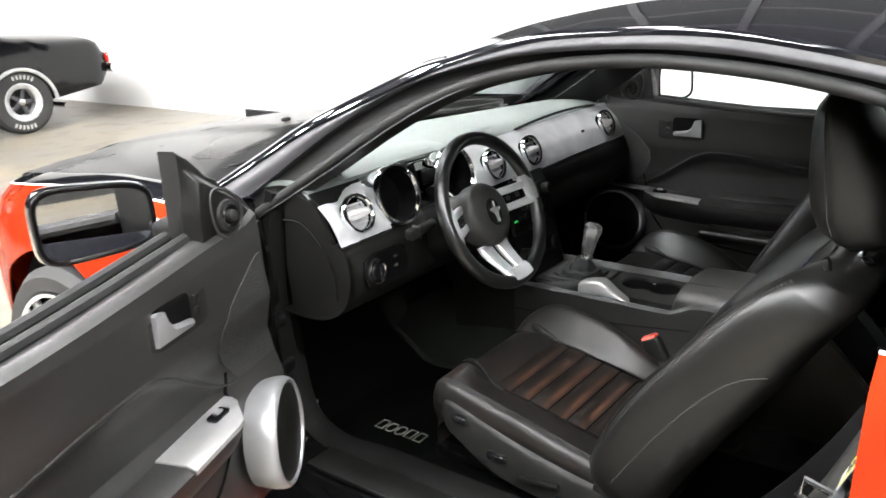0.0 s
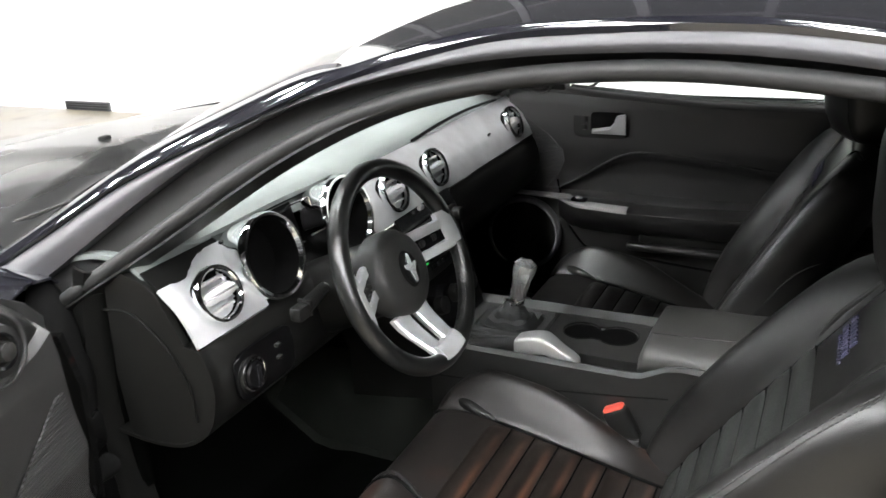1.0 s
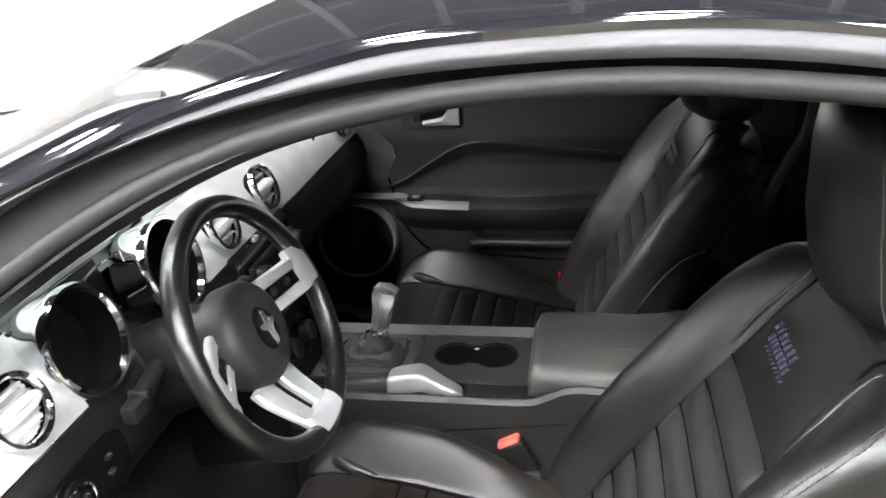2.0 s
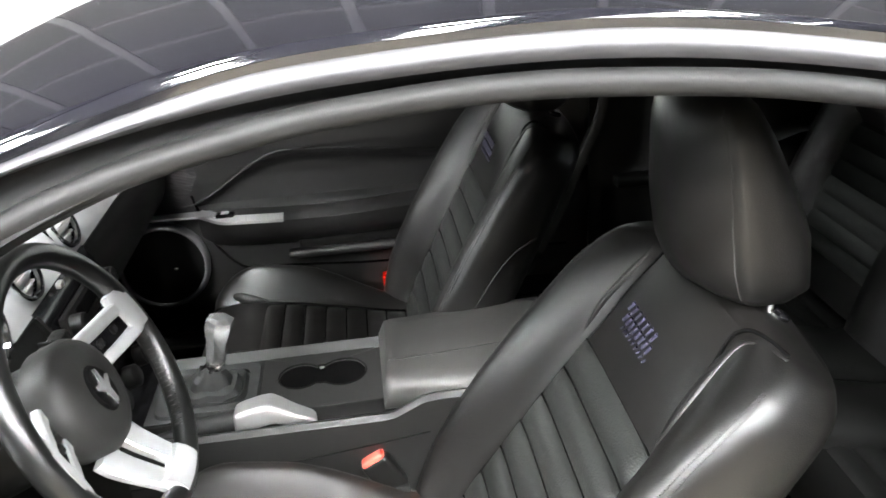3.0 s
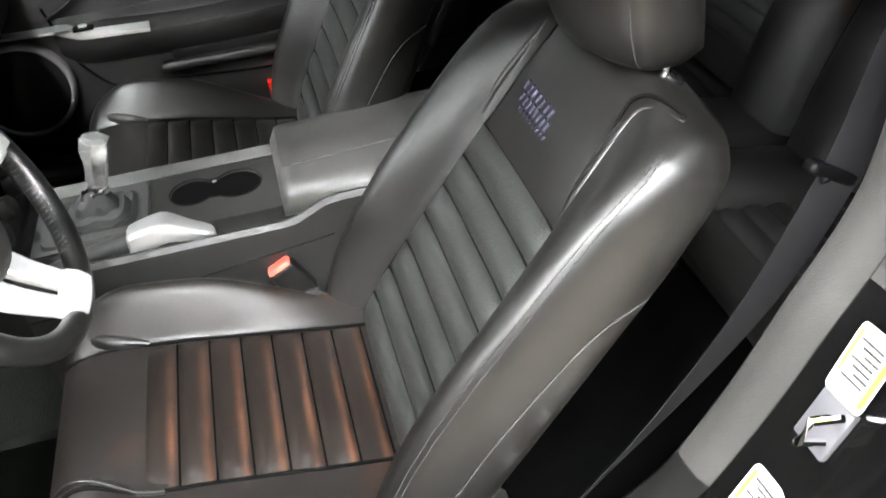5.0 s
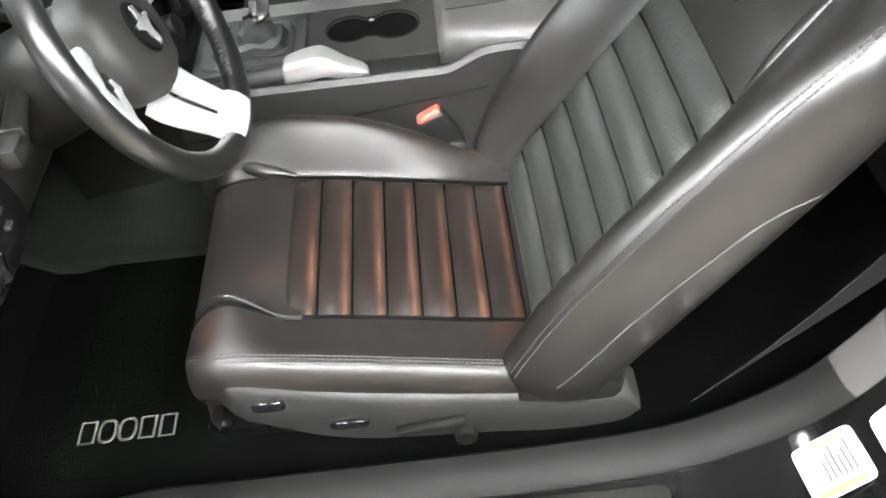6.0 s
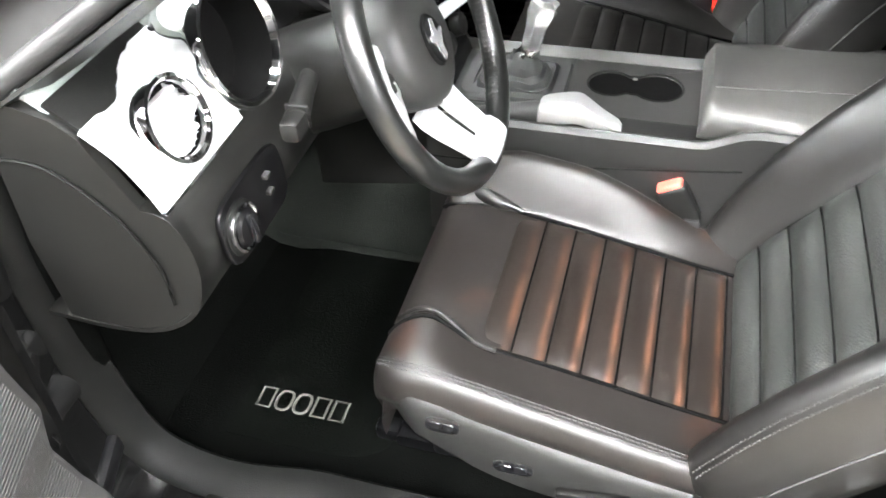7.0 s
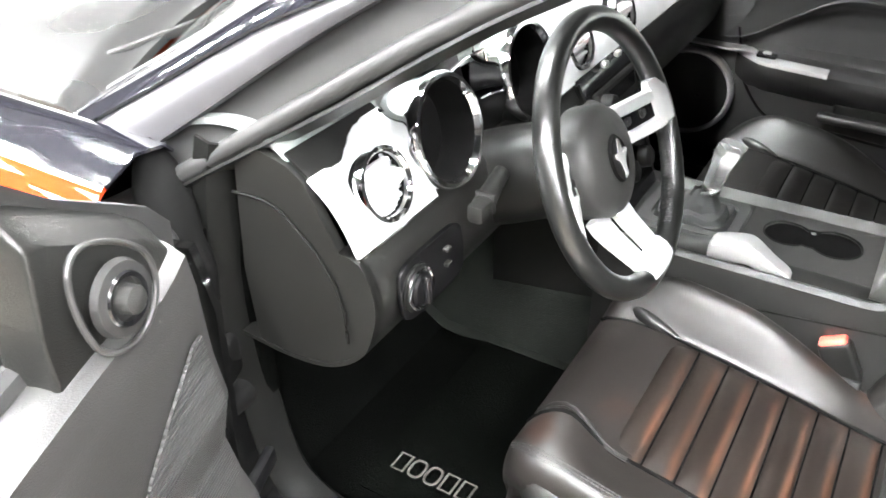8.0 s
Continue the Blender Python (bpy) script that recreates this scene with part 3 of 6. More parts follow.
# wings and rear quarters, in two colours with a pinstripe between
def flank(name, side, y0, y1, crest, low, n, label, arch=None):
    """A body side from y0 to y1: black crest, pinstripe, orange flank with a wheel arch."""
    ys = np.linspace(y0, y1, n)
    rb, ro, rs = [], [], []
    for y in ys:
        zc = crest(y)
        g = float(np.interp(y, [1.15, 1.3, 1.45, 1.6, 1.75, 1.88, 1.97, 2.05], [1, 0.985, 0.945, 0.88, 0.78, 0.64, 0.46, 0.25]))
        xin, xo = -0.722 * g, -0.825 * g
        if y > 0 or y < -0.95:
          rb.append([(side * xin, y, zc - 0.012), (side * (xin - 0.01), y, zc), (side * -0.775 * g, y, zc + 0.006), (side * xo, y, zc - 0.014)])
        rs.append([(side * (xo - 0.002), y, zc - 0.0125), (side * (xo - 0.006), y, zc - 0.0165)])
        zl = low
        if arch and abs(y - arch) < 0.39:
            zl = max(low, 0.39 + math.sqrt(0.39 ** 2 - (y - arch) ** 2))
        col = [(xo, zc - 0.014), (-0.872 * g, zc - 0.050), (-0.915 * g, min(zc - 0.12, 0.78)), (-0.935 * g, 0.70), (-0.930 * g, 0.52), (-0.905 * g, 0.34), (-0.885 * g, low)]
        zs = [c[1] for c in col][::-1]
        xs = [c[0] for c in col][::-1]
        ro.append([(side * float(np.interp(zz, zs, xs)), y, zz) for zz in np.linspace(zc - 0.014, zl, 18)])
    p = part(name, thick(grid(ro), 0.004), ORANGE_PAINT, car, label)
    part("upper_panel", thick(grid(rb), 0.004), BLACK_PAINT, p, "glossy black upper panel")
    part("pinstripe", thick(grid(rs), 0.001), STRIPE, p, "thin white pinstripe")
    return p


for side in (1, -1):
    flank("front_wing", side, 0.43, 2.05, lambda y: 0.962 - 0.16 * (max(0.0, y - 0.9) / 1.1) ** 1.5, 0.24, 60, "orange front wing with black crest", 1.05)
    flank("rear_quarter", side, -0.889 if side > 0 else -0.93, -2.80, lambda y: 0.955, 0.24, 44, "orange rear quarter panel with black crest", -1.48)
# bumpers, boot lid and rear glass panel close the body
part("front_bumper", rbox((0, 1.93, 0.50), (0.80, 0.20, 0.50), 0.09, 4), ORANGE_PAINT, car, "orange front bumper")
part("rear_bumper", rbox((0, -2.76, 0.55), (1.84, 0.18, 0.60), 0.08, 4), ORANGE_PAINT, car, "orange rear bumper")
rows = [[(u * 0.80, y, 0.965 + 0.03 * (1 - u * u)) for u in np.linspace(-1, 1, 17)] for y in np.linspace(-1.83, -2.80, 10)]
part("boot_lid", thick(grid(rows), 0.012), BLACK_PAINT, car, "glossy black boot lid")
for side in (1, -1):
    rows = []
    for y in np.linspace(-0.97, -1.9, 20):
        z1 = line_at([tuple(p) for p in rail_s], y)
        rows.append([(side * (rail_x(z1) + (-0.725 - rail_x(z1)) * k - 0.01 * math.sin(math.pi * k)), y - 0.02 * k, z1 + (0.95 - z1) * k) for k in np.linspace(0, 1, 8)])
    part("rear_pillar", thick(grid(rows), 0.006), BLACK_PAINT, car, "glossy black rear roof pillar")


def wheel(x, y, side):
    """A tyre with white letter bars on a bright multi-spoke rim."""
    ax = facing((x, y, 0.365), (side, 0, 0)) @ Matrix.Diagonal((1.09, 1.09, 1, 1))
    tyre = part("wheel", lathe([(0.268, -0.10), (0.276, -0.112), (0.312, -0.115), (0.333, -0.09), (0.335, 0), (0.333, 0.09), (0.312, 0.115), (0.276, 0.112), (0.268, 0.10)], 48, ax), TYRE, car, "black tyre on a bright multi-spoke rim")
    part("rim", lathe([(0.270, 0.10), (0.268, 0.116), (0.258, 0.112), (0.248, 0.06), (0.244, -0.09), (0.268, -0.10)], 48, ax), CHROME, tyre, "polished chrome rim lip")
    for k in range(10):
        a = k * math.tau / 10
        part("spoke", rbox((0, 0, 0), (0.205, 0.026, 0.022), 0.006, matrix=ax @ pose(0, 0, 0, 0, 0, math.degrees(a)) @ pose(0.145, 0, 0.07)), SATIN, tyre)
    part("hub_cap", lathe([(0.0, 0.095), (0.03, 0.093), (0.045, 0.08), (0.05, 0.05)], 24, ax), CHROME, tyre)
    part("brake_disc", lathe([(0.0, 0.02), (0.15, 0.02), (0.15, 0.0), (0.0, 0.0)], 32, ax), STEEL, tyre)
    return tyre


for side in (1, -1):
    for y in (1.05, -1.48):
        wheel(side * 0.81, y, side)
        part("wheel_well", lathe([(0.41, -0.16), (0.41, 0.10)], 32, facing((side * 0.74, y, 0.385), (side, 0, 0))), RUBBER, car)

# ---------------------------------------------------------------- the car: floor, sills, jambs
rows = []
for y, z in ((0.66, 0.86), (0.64, 0.58), (0.52, 0.40), (0.40, 0.315), (0.30, 0.30), (-0.30, 0.30), (-0.90, 0.31), (-1.02, 0.36), (-1.05, 0.40)):
    r = []
    for x in np.linspace(-0.70, 0.70, 45):
        hump = 0.24 * ease((0.17 - abs(x)) / 0.06) * (1 - ease((y - 0.35) / 0.4))
        r.append((x, y, max(z, 0.30 + hump)))
    rows.append(r)
# footwell either side of the tunnel, its shade painted in as near-black
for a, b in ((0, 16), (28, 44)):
    part("cabin_floor", thick(grid([r[a:b + 1] for r in rows[3:]]), 0.012), SHADECARPET, car, "black carpeted cabin floor, darkened for footwell shade")
    part("toe_board", thick(grid([r[a:b + 1] for r in rows[:4]]), 0.012), SHADECARPET, car, "black carpeted toe board, darkened for shade under the dash")
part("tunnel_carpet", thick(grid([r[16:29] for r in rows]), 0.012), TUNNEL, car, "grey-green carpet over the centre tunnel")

TRIM = [(-0.89, 1.215), (-0.905, 1.185), (-0.914, 1.075), (-0.923, 0.945), (-0.911, 0.86), (-0.86, 0.74), (-0.80, 0.60), (-0.72, 0.47), (-0.60, 0.395),
        (-0.48, 0.372), (-0.2, 0.365), (0.1, 0.365), (0.27, 0.372), (0.340, 0.41), (0.372, 0.53), (0.381, 0.68), (0.379, 0.80), (0.366, 0.90), (0.345, 0.97)]
for side in (1, -1):
    path = [Vector((0, y, z)) for y, z in spline(TRIM, 120)]
    ra, rj = [], []
    for i, p in enumerate(path):
        t = (path[min(i + 1, 119)] - path[max(i - 1, 0)]).normalized()
        o = Vector((0, t.z, -t.y)) * -1  # away from the opening
        if o.dot(p - Vector((0, -0.3, 0.8))) < 0:
            o = -o
        out = 0.016 * ease((p.y - 0.10) / 0.15)

        def at(x, d):
            x -= out
            return (side * x, p.y + o.y * d, p.z + o.z * d)
        ra.append([at(-0.650, 0.02), at(-0.652, 0.006), at(-0.658, 0.0), at(-0.675, 0.0), at(-0.70, 0.006), at(-0.712, 0.018), at(-0.712, 0.04)])
        rj.append([at(-0.708, 0.02), at(-0.735, 0.024), at(-0.80, 0.022), at(-0.86, 0.018), at(-0.885, 0.024), at(-0.892, 0.07)])
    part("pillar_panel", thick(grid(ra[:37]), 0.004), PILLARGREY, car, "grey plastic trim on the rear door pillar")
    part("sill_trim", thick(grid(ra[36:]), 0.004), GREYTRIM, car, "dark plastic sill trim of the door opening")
    up_n = next(i for i, p in enumerate(path) if p.z < 0.80)
    end_n = next(i for i in range(60, 120) if path[i].z > 0.86 and path[i].y > 0)
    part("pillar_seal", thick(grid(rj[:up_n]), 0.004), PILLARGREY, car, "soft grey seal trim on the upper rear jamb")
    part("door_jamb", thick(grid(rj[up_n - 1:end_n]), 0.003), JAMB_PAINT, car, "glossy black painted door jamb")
    # scuff plate, rocker below
    sp = part("scuff_plate", rbox((side * -0.765, -0.20, 0.352), (0.085, 0.92, 0.012), 0.005), PLASTIC, car, "black ribbed sill scuff plate")
    part("rocker", rbox((side * -0.86, -0.24, 0.27), (0.09, 1.36, 0.13), 0.03, 3), ORANGE_PAINT, car, "orange rocker panel below the door")
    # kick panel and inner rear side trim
    # charcoal in itself; the near-black carpet skin stands for the shade here
    part("kick_panel", rbox((side * -0.680, 0.575, 0.60), (0.04, 0.40, 0.64), 0.015, 3), SHADECARPET, car, "charcoal kick panel, coloured near-black for footwell shade")
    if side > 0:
        part("hinge_pillar_panel", rbox((0.728, 0.335, 0.58), (0.03, 0.15, 0.60), 0.01), SHADECARPET, car, "panel before the shut door, coloured near-black for shade")
    rows = []
    for y in np.linspace(-0.925 if side > 0 else -0.895, -1.75, 24):
        r = []
        for z in np.linspace(0.34, 1.16, 26):
            x = -0.675 + 0.06 * ease((z - 0.97) / 0.2)
            bulge = 0.05 * ease((0.72 - z) / 0.05) * ease((-0.93 - y) / 0.06)
            r.append((side * (x + bulge), y, z))
        rows.append(r)
    q = part("quarter_trim", thick(grid(rows), 0.006), PLASTIC, car, "charcoal side trim by the rear seat")
    part("armrest_cap", rbox((side * -0.63, -1.12, 0.69), (0.05, 0.34, 0.03), 0.012, 3), GREYTRIM, q, "grey rear armrest cap")
    part("speaker_grille", lathe([(0.0, 0.006), (0.055, 0.006), (0.065, 0.0)], 24, facing((side * -0.62, -1.10, 0.55), (side, 0, 0))), RUBBER, q)
part("rear_shelf", rbox((0, -1.80, 0.93), (1.24, 0.42, 0.03), 0.01), HEADLINER, car, "dark parcel shelf behind the rear seat")
part("bulkhead", rbox((0, -1.66, 0.57), (1.34, 0.03, 0.72), 0.01), SHADECARPET, car)
part("boot_floor", rbox((0, -1.88, 0.235), (1.60, 1.70, 0.03), 0.01), SHADECARPET, car, "black carpeted boot floor")

# label plates and latch on the rear jamb of the open door
def jamb_label(at, normal, w, h, bars):
    at = facing(at, normal, (0.06, 0, 1))
    lab = part("jamb_label", prism(disc_outline(w / 2, h / 2, 28, 9), 0, 0.0012, at), LABEL_WHITE, car, "white and yellow printed door jamb label")
    part("yellow_band", rbox((w * 0.40, 0, 0.0016), (w * 0.12, h * 0.80, 0.0008), 0), LABEL_YELLOW, lab).matrix_basis = at
    part("yellow_band", rbox((-w * 0.40, h * 0.1, 0.0016), (w * 0.07, h * 0.60, 0.0008), 0), LABEL_YELLOW, lab).matrix_basis = at
    for k in range(bars):
        part("print_bar", rbox((-w * 0.04 + 0.004 * (k % 3), h * 0.30 - k * h * 0.085, 0.0016), (w * (0.56 - 0.10 * (k % 3)), 0.0030, 0.0012), 0), LABEL_INK, lab).matrix_basis = at
    return lab


jamb_label((-0.774, -0.872, 0.742), (0, 0.92, 0.39), 0.055, 0.088, 7)
jamb_label((-0.775, -0.790, 0.535), (0, 0.85, 0.52), 0.072, 0.080, 5)
jamb_label((-0.772, -0.727, 0.458), (0, 0.60, 0.80), 0.072, 0.078, 6)
st = part("door_striker", rbox((-0.775, -0.848, 0.665), (0.05, 0.012, 0.07), 0.004, matrix=pose(0, 0, 0, 23, 0, 0)), STEEL, car, "bright steel door striker")
part("loop", tube([(-0.79, -0.85, 0.69), (-0.79, -0.812, 0.70), (-0.79, -0.803, 0.672), (-0.79, -0.84, 0.655)], 0.006, 8), CHROME, st)
# ---------------------------------------------------------------- the car: dashboard
dash = None


def sweep_x(profile, xs, bm=None, bend=None):
    """A (y, z) profile carried along x; bend(x) moves it by (dy, dz)."""
    rows = []
    for x in xs:
        dy, dz = bend(x) if bend else (0, 0)
        rows.append([(x, y + dy, z + dz) for y, z in profile])
    return grid(rows, bm=bm)


top_prof = spline([(0.262, 0.955), (0.268, 0.975), (0.285, 0.988), (0.33, 0.996), (0.45, 0.998), (0.60, 0.985), (0.80, 0.955)], 26)
def pad_row(x):
    """The pad ends at the curved foot of the windscreen."""
    back = 0.50 + 0.26 * (1 - (x / 0.70) ** 2)
    return [(x, y if y < 0.30 else 0.30 + (y - 0.30) * max(0.15, back - 0.30) / 0.50, z) for y, z in top_prof]


dash = part("dashboard", thick(grid([pad_row(x) for x in np.linspace(-0.705, 0.705, 41)]), 0.008), DASHLIT, car, "grained dashboard top pad, windscreen light put into its pale grey-green")
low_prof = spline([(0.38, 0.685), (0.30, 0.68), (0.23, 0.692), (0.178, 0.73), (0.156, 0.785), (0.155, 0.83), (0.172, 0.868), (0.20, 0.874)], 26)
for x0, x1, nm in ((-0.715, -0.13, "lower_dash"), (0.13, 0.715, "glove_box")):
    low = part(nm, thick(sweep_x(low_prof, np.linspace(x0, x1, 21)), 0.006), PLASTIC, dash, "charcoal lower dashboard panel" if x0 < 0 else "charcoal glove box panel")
for sx in (-1, 1):
    end = [(p[0], p[1]) for p in low_prof if p[0] < 0.345] + [(0.24, 0.950), (0.262, 0.966), (0.30, 0.976), (0.340, 0.978), (0.356, 0.80), (0.350, 0.69)]
    bm = bmesh.new()
    a = [bm.verts.new((sx * 0.713, y, z)) for y, z in end]
    b = [bm.verts.new((sx * 0.700, y, z)) for y, z in end]
    bm.faces.new(a)
    bm.faces.new(b)
    for i in range(len(a)):
        bm.faces.new((a[i], a[(i + 1) % len(a)], b[(i + 1) % len(a)], b[i]))
    part("end_cap", bm, PLASTIC, dash, "charcoal dashboard end cap")
    part("end_seam", tube([(sx * 0.716, y, z) for y, z in spline([(0.350, 0.912), (0.300, 0.914), (0.270, 0.900), (0.225, 0.855), (0.200, 0.80), (0.198, 0.745)], 18)], 0.0022, 6), GREYTRIM, dash)

BEZ = spline([(0.174, 0.874), (0.186, 0.90), (0.205, 0.930), (0.232, 0.955), (0.262, 0.978)], 14)
bez_parts = []
for x0, x1 in ((-0.712, -0.548), (-0.200, 0.165), (0.165, 0.712)):
    rows = []
    for x in np.linspace(x0, x1, 19):
        cut = 1.0 if x > -0.3 else 0.80 + 0.20 * ease((x + 0.70) / 0.14) - 0.07 * math.exp(-((x + 0.655) / 0.03) ** 2)
        prof = spline([(y - 0.004, z) for y, z in BEZ], 40)[:max(8, int(40 * cut))]
        rows.append([(x, *prof[int(q)]) for q in np.linspace(0, len(prof) - 1, 14)])
    b = part("silver_bezel", thick(grid(rows), 0.006), ALU, dash, "brushed aluminium dashboard bezel")
    part("bezel_lip", tube([(x0, 0.172, 0.872), (x1, 0.172, 0.872)], 0.003, 8), CHROME, b)
    if x1 < -0.3:
        part("bezel_backing", thick(sweep_x([(y + 0.004, z + 0.002) for y, z in BEZ], np.linspace(x0 + 0.004, x1, 9)), 0.004), GREYTRIM, dash, "dark dashboard edge behind the bezel")
    bez_parts.append(b)
# dark brow between the pad and the passenger's bezel
part("pad_brow", tube([(x, 0.258 - 0.002 * math.sin(math.pi * (x - 0.13) / 0.50), 0.981 + 0.012 * math.sin(math.pi * (x - 0.13) / 0.50)) for x in np.linspace(0.13, 0.63, 24)], 0.0042, 8), GREYTRIM, dash, "dark brow over the passenger's bezel")
# small badge on the passenger side
part("badge", rbox((0.44, 0.198, 0.925), (0.022, 0.004, 0.012), 0.002, matrix=None), CHROME, bez_parts[2])


def air_vent(x, parent):
    """A round air vent: chrome ring, dark throat, silver paddle and vanes."""
    at = facing((x, 0.186, 0.930), (0, -1, 0.38))
    ring = part("air_vent", lathe([(0.0455, -0.004), (0.0460, 0.003), (0.0445, 0.008), (0.0405, 0.009), (0.0375, 0.006), (0.0365, -0.016)], 44, at), CHROME, parent, "round air vent with chrome ring and silver paddle")
    part("throat", lathe([(0.0, -0.020), (0.037, -0.020), (0.037, 0.0)], 28, at), SHADEBLACK, ring, "vent throat, coloured near-black for its shade")
    for dy in (-0.0225, 0.0225):
        part("vane", rbox((0, dy, -0.006), (0.050, 0.0046, 0.014), 0.0015, matrix=None), VANE, ring).matrix_basis = at
    rows = []
    for q in np.linspace(-1, 1, 13):
        h = 0.0118 * math.sqrt(max(0.0, 1 - (0.93 * q) ** 4))
        rows.append([at @ Vector((0.0345 * q, v * h, w)) for v, w in ((-1, -0.004), (-0.9, 0.004), (-0.45, 0.007), (-0.12, 0.0075), (0, 0.0045), (0.12, 0.0075), (0.45, 0.007), (0.9, 0.004), (1, -0.004))])
    part("paddle", grid(rows, True, True), VANE, ring, "silver paddle")
    return ring


air_vent(-0.640, bez_parts[0])
air_vent(-0.093, bez_parts[1])
air_vent(0.101, bez_parts[1])
air_vent(0.585, bez_parts[2])

# demister slot at the end of the pad
for k in range(7):
    part("demister_slot", rbox((-0.66 + 0.016 * k, 0.300, 0.9935), (0.009, 0.030, 0.004), 0.002, 1), RUBBER, dash)

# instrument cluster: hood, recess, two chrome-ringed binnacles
cl = part("instrument_binnacle", thick(sweep_x([(0.20, 0.866), (0.25, 0.880), (0.285, 0.92), (0.290, 0.96), (0.27, 0.985)], np.linspace(-0.550, -0.195, 9)), 0.004), SHADEBLACK, dash, "instrument recess in the dashboard, coloured near-black for its shade")
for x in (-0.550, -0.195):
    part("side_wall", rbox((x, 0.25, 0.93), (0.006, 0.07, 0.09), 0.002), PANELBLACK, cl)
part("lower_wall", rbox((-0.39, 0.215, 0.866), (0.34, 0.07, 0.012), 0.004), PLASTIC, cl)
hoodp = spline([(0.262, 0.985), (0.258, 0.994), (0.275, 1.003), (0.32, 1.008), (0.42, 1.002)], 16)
part("cluster_hood", thick(sweep_x(hoodp, np.linspace(-0.60, -0.175, 25), bend=lambda x: (0.02 * ((x + 0.39) / 0.21) ** 4, -0.010 * ((x + 0.39) / 0.21) ** 2)), 0.006), DASHLIT, dash, "soft hood over the instruments")
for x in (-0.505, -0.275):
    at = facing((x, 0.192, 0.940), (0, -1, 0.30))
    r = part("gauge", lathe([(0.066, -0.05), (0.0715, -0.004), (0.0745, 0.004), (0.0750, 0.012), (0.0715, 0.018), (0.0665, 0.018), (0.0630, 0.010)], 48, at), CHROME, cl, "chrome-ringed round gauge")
    part("bezel_tube", lathe([(0.0630, 0.010), (0.0615, 0.0), (0.060, -0.045)], 48, at), SHADEBLACK, r, "dark inner tube")
    part("dial", lathe([(0.0, -0.042), (0.061, -0.042)], 40, at), SHADEBLACK, r, "dark unlit dial")
part("message_panel", rbox((-0.39, 0.262, 0.945), (0.11, 0.006, 0.066), 0.003, matrix=pose(0, 0, 0, -16, 0, 0)), PANELBLACK, cl, "black message panel")
part("warning_bar", tube([(-0.455, 0.222, 0.983), (-0.39, 0.226, 0.990), (-0.335, 0.226, 0.988), (-0.330, 0.222, 0.965)], 0.0024, 8), CHROME, cl)
part("warning_bar", tube([(-0.432, 0.235, 0.905), (-0.348, 0.235, 0.905)], 0.0024, 8), CHROME, cl)

# light switch panel
sw = part("switch_panel", prism(disc_outline(0.072, 0.040, 30, 5), 0, 0.006, facing((-0.600, 0.1515, 0.800), (0, -1, 0.08)), 0.002), PANELBLACK, dash, "gloss black light switch panel")
at = facing((-0.640, 0.146, 0.800), (0, -1, 0.08))
part("bezel_ring", lathe([(0.031, 0.0), (0.031, 0.004), (0.028, 0.005)], 32, at), GREYTRIM, sw)
part("light_knob", lathe([(0.023, 0.0), (0.0215, 0.010), (0.018, 0.013), (0.0, 0.013)], 28, at), PANELBLACK, sw, "black headlight knob")
part("knob_ring", lathe([(0.0255, 0.004), (0.0275, 0.006), (0.0275, 0.009), (0.0245, 0.010)], 28, at), CHROME, sw, "bright ring round the headlight knob")
part("grip", rbox((0, 0, 0.016), (0.010, 0.036, 0.010), 0.003), GLOSSBLACK, sw).matrix_basis = at
for k in range(2):
    part("dimmer", rbox((-0.572, 0.143, 0.818 - 0.022 * k), (0.012, 0.008, 0.006), 0.002), VALANCE, sw)

# centre stack
stack = part("radio_fascia", thick(sweep_x(spline([(0.20, 0.905), (0.168, 0.874), (0.150, 0.84), (0.130, 0.74), (0.105, 0.64), (0.07, 0.585)], 16), np.linspace(-0.128, 0.128, 13)), 0.01), GLOSSBLACK, car, "gloss black centre radio fascia")
for sx in (-1, 1):
    part("fascia_side", thick(grid([[(sx * 0.130, y, z), (sx * 0.136, y + 0.24, z)] for y, z in ((0.165, 0.872), (0.148, 0.84), (0.128, 0.74), (0.103, 0.64), (0.068, 0.56), (0.068, 0.42))]), 0.008), PLASTIC, stack)
at_s = facing((0, 0.140, 0.80), (0, -1, 0.2))
radio = part("radio", rbox((0, -0.01, 0.004), (0.20, 0.12, 0.014), 0.006), PLASTIC, stack, "black car radio with knobs and buttons")
radio.matrix_basis = at_s
part("display", rbox((0.0, 0.030, 0.012), (0.11, 0.024, 0.002), 0), GLOSSBLACK, radio)
part("green_digits", rbox((-0.088, -0.030, 0.012), (0.014, 0.0035, 0.002), 0), GREENLED, radio, "small lit green indicator")
for x in (-0.082, 0.082):
    part("radio_knob", lathe([(0.017, 0.011), (0.016, 0.030), (0.013, 0.033), (0.0, 0.033)], 24), PLASTIC, radio).location = (x, 0.028, 0)
for r in range(3):
    for k in range(6):
        part("radio_button", rbox((-0.062 + k * 0.025, -0.004 - r * 0.020, 0.013), (0.020, 0.013, 0.005), 0.002, 1), GLOSSBLACK, radio)
for k in range(3):
    kn = part("climate_knob", lathe([(0.021, 0.0), (0.020, 0.018), (0.016, 0.021), (0.0, 0.021)], 24), PLASTIC, stack, "round climate knob")
    kn.matrix_basis = facing((-0.072 + 0.072 * k, 0.108, 0.672), (0, -1, 0.3))
for k in range(2):
    b = part("switch", rbox((0, 0, 0), (0.018, 0.010, 0.010), 0.003), SATIN, stack)
    b.location = (-0.03 + 0.06 * k, 0.160, 0.878)

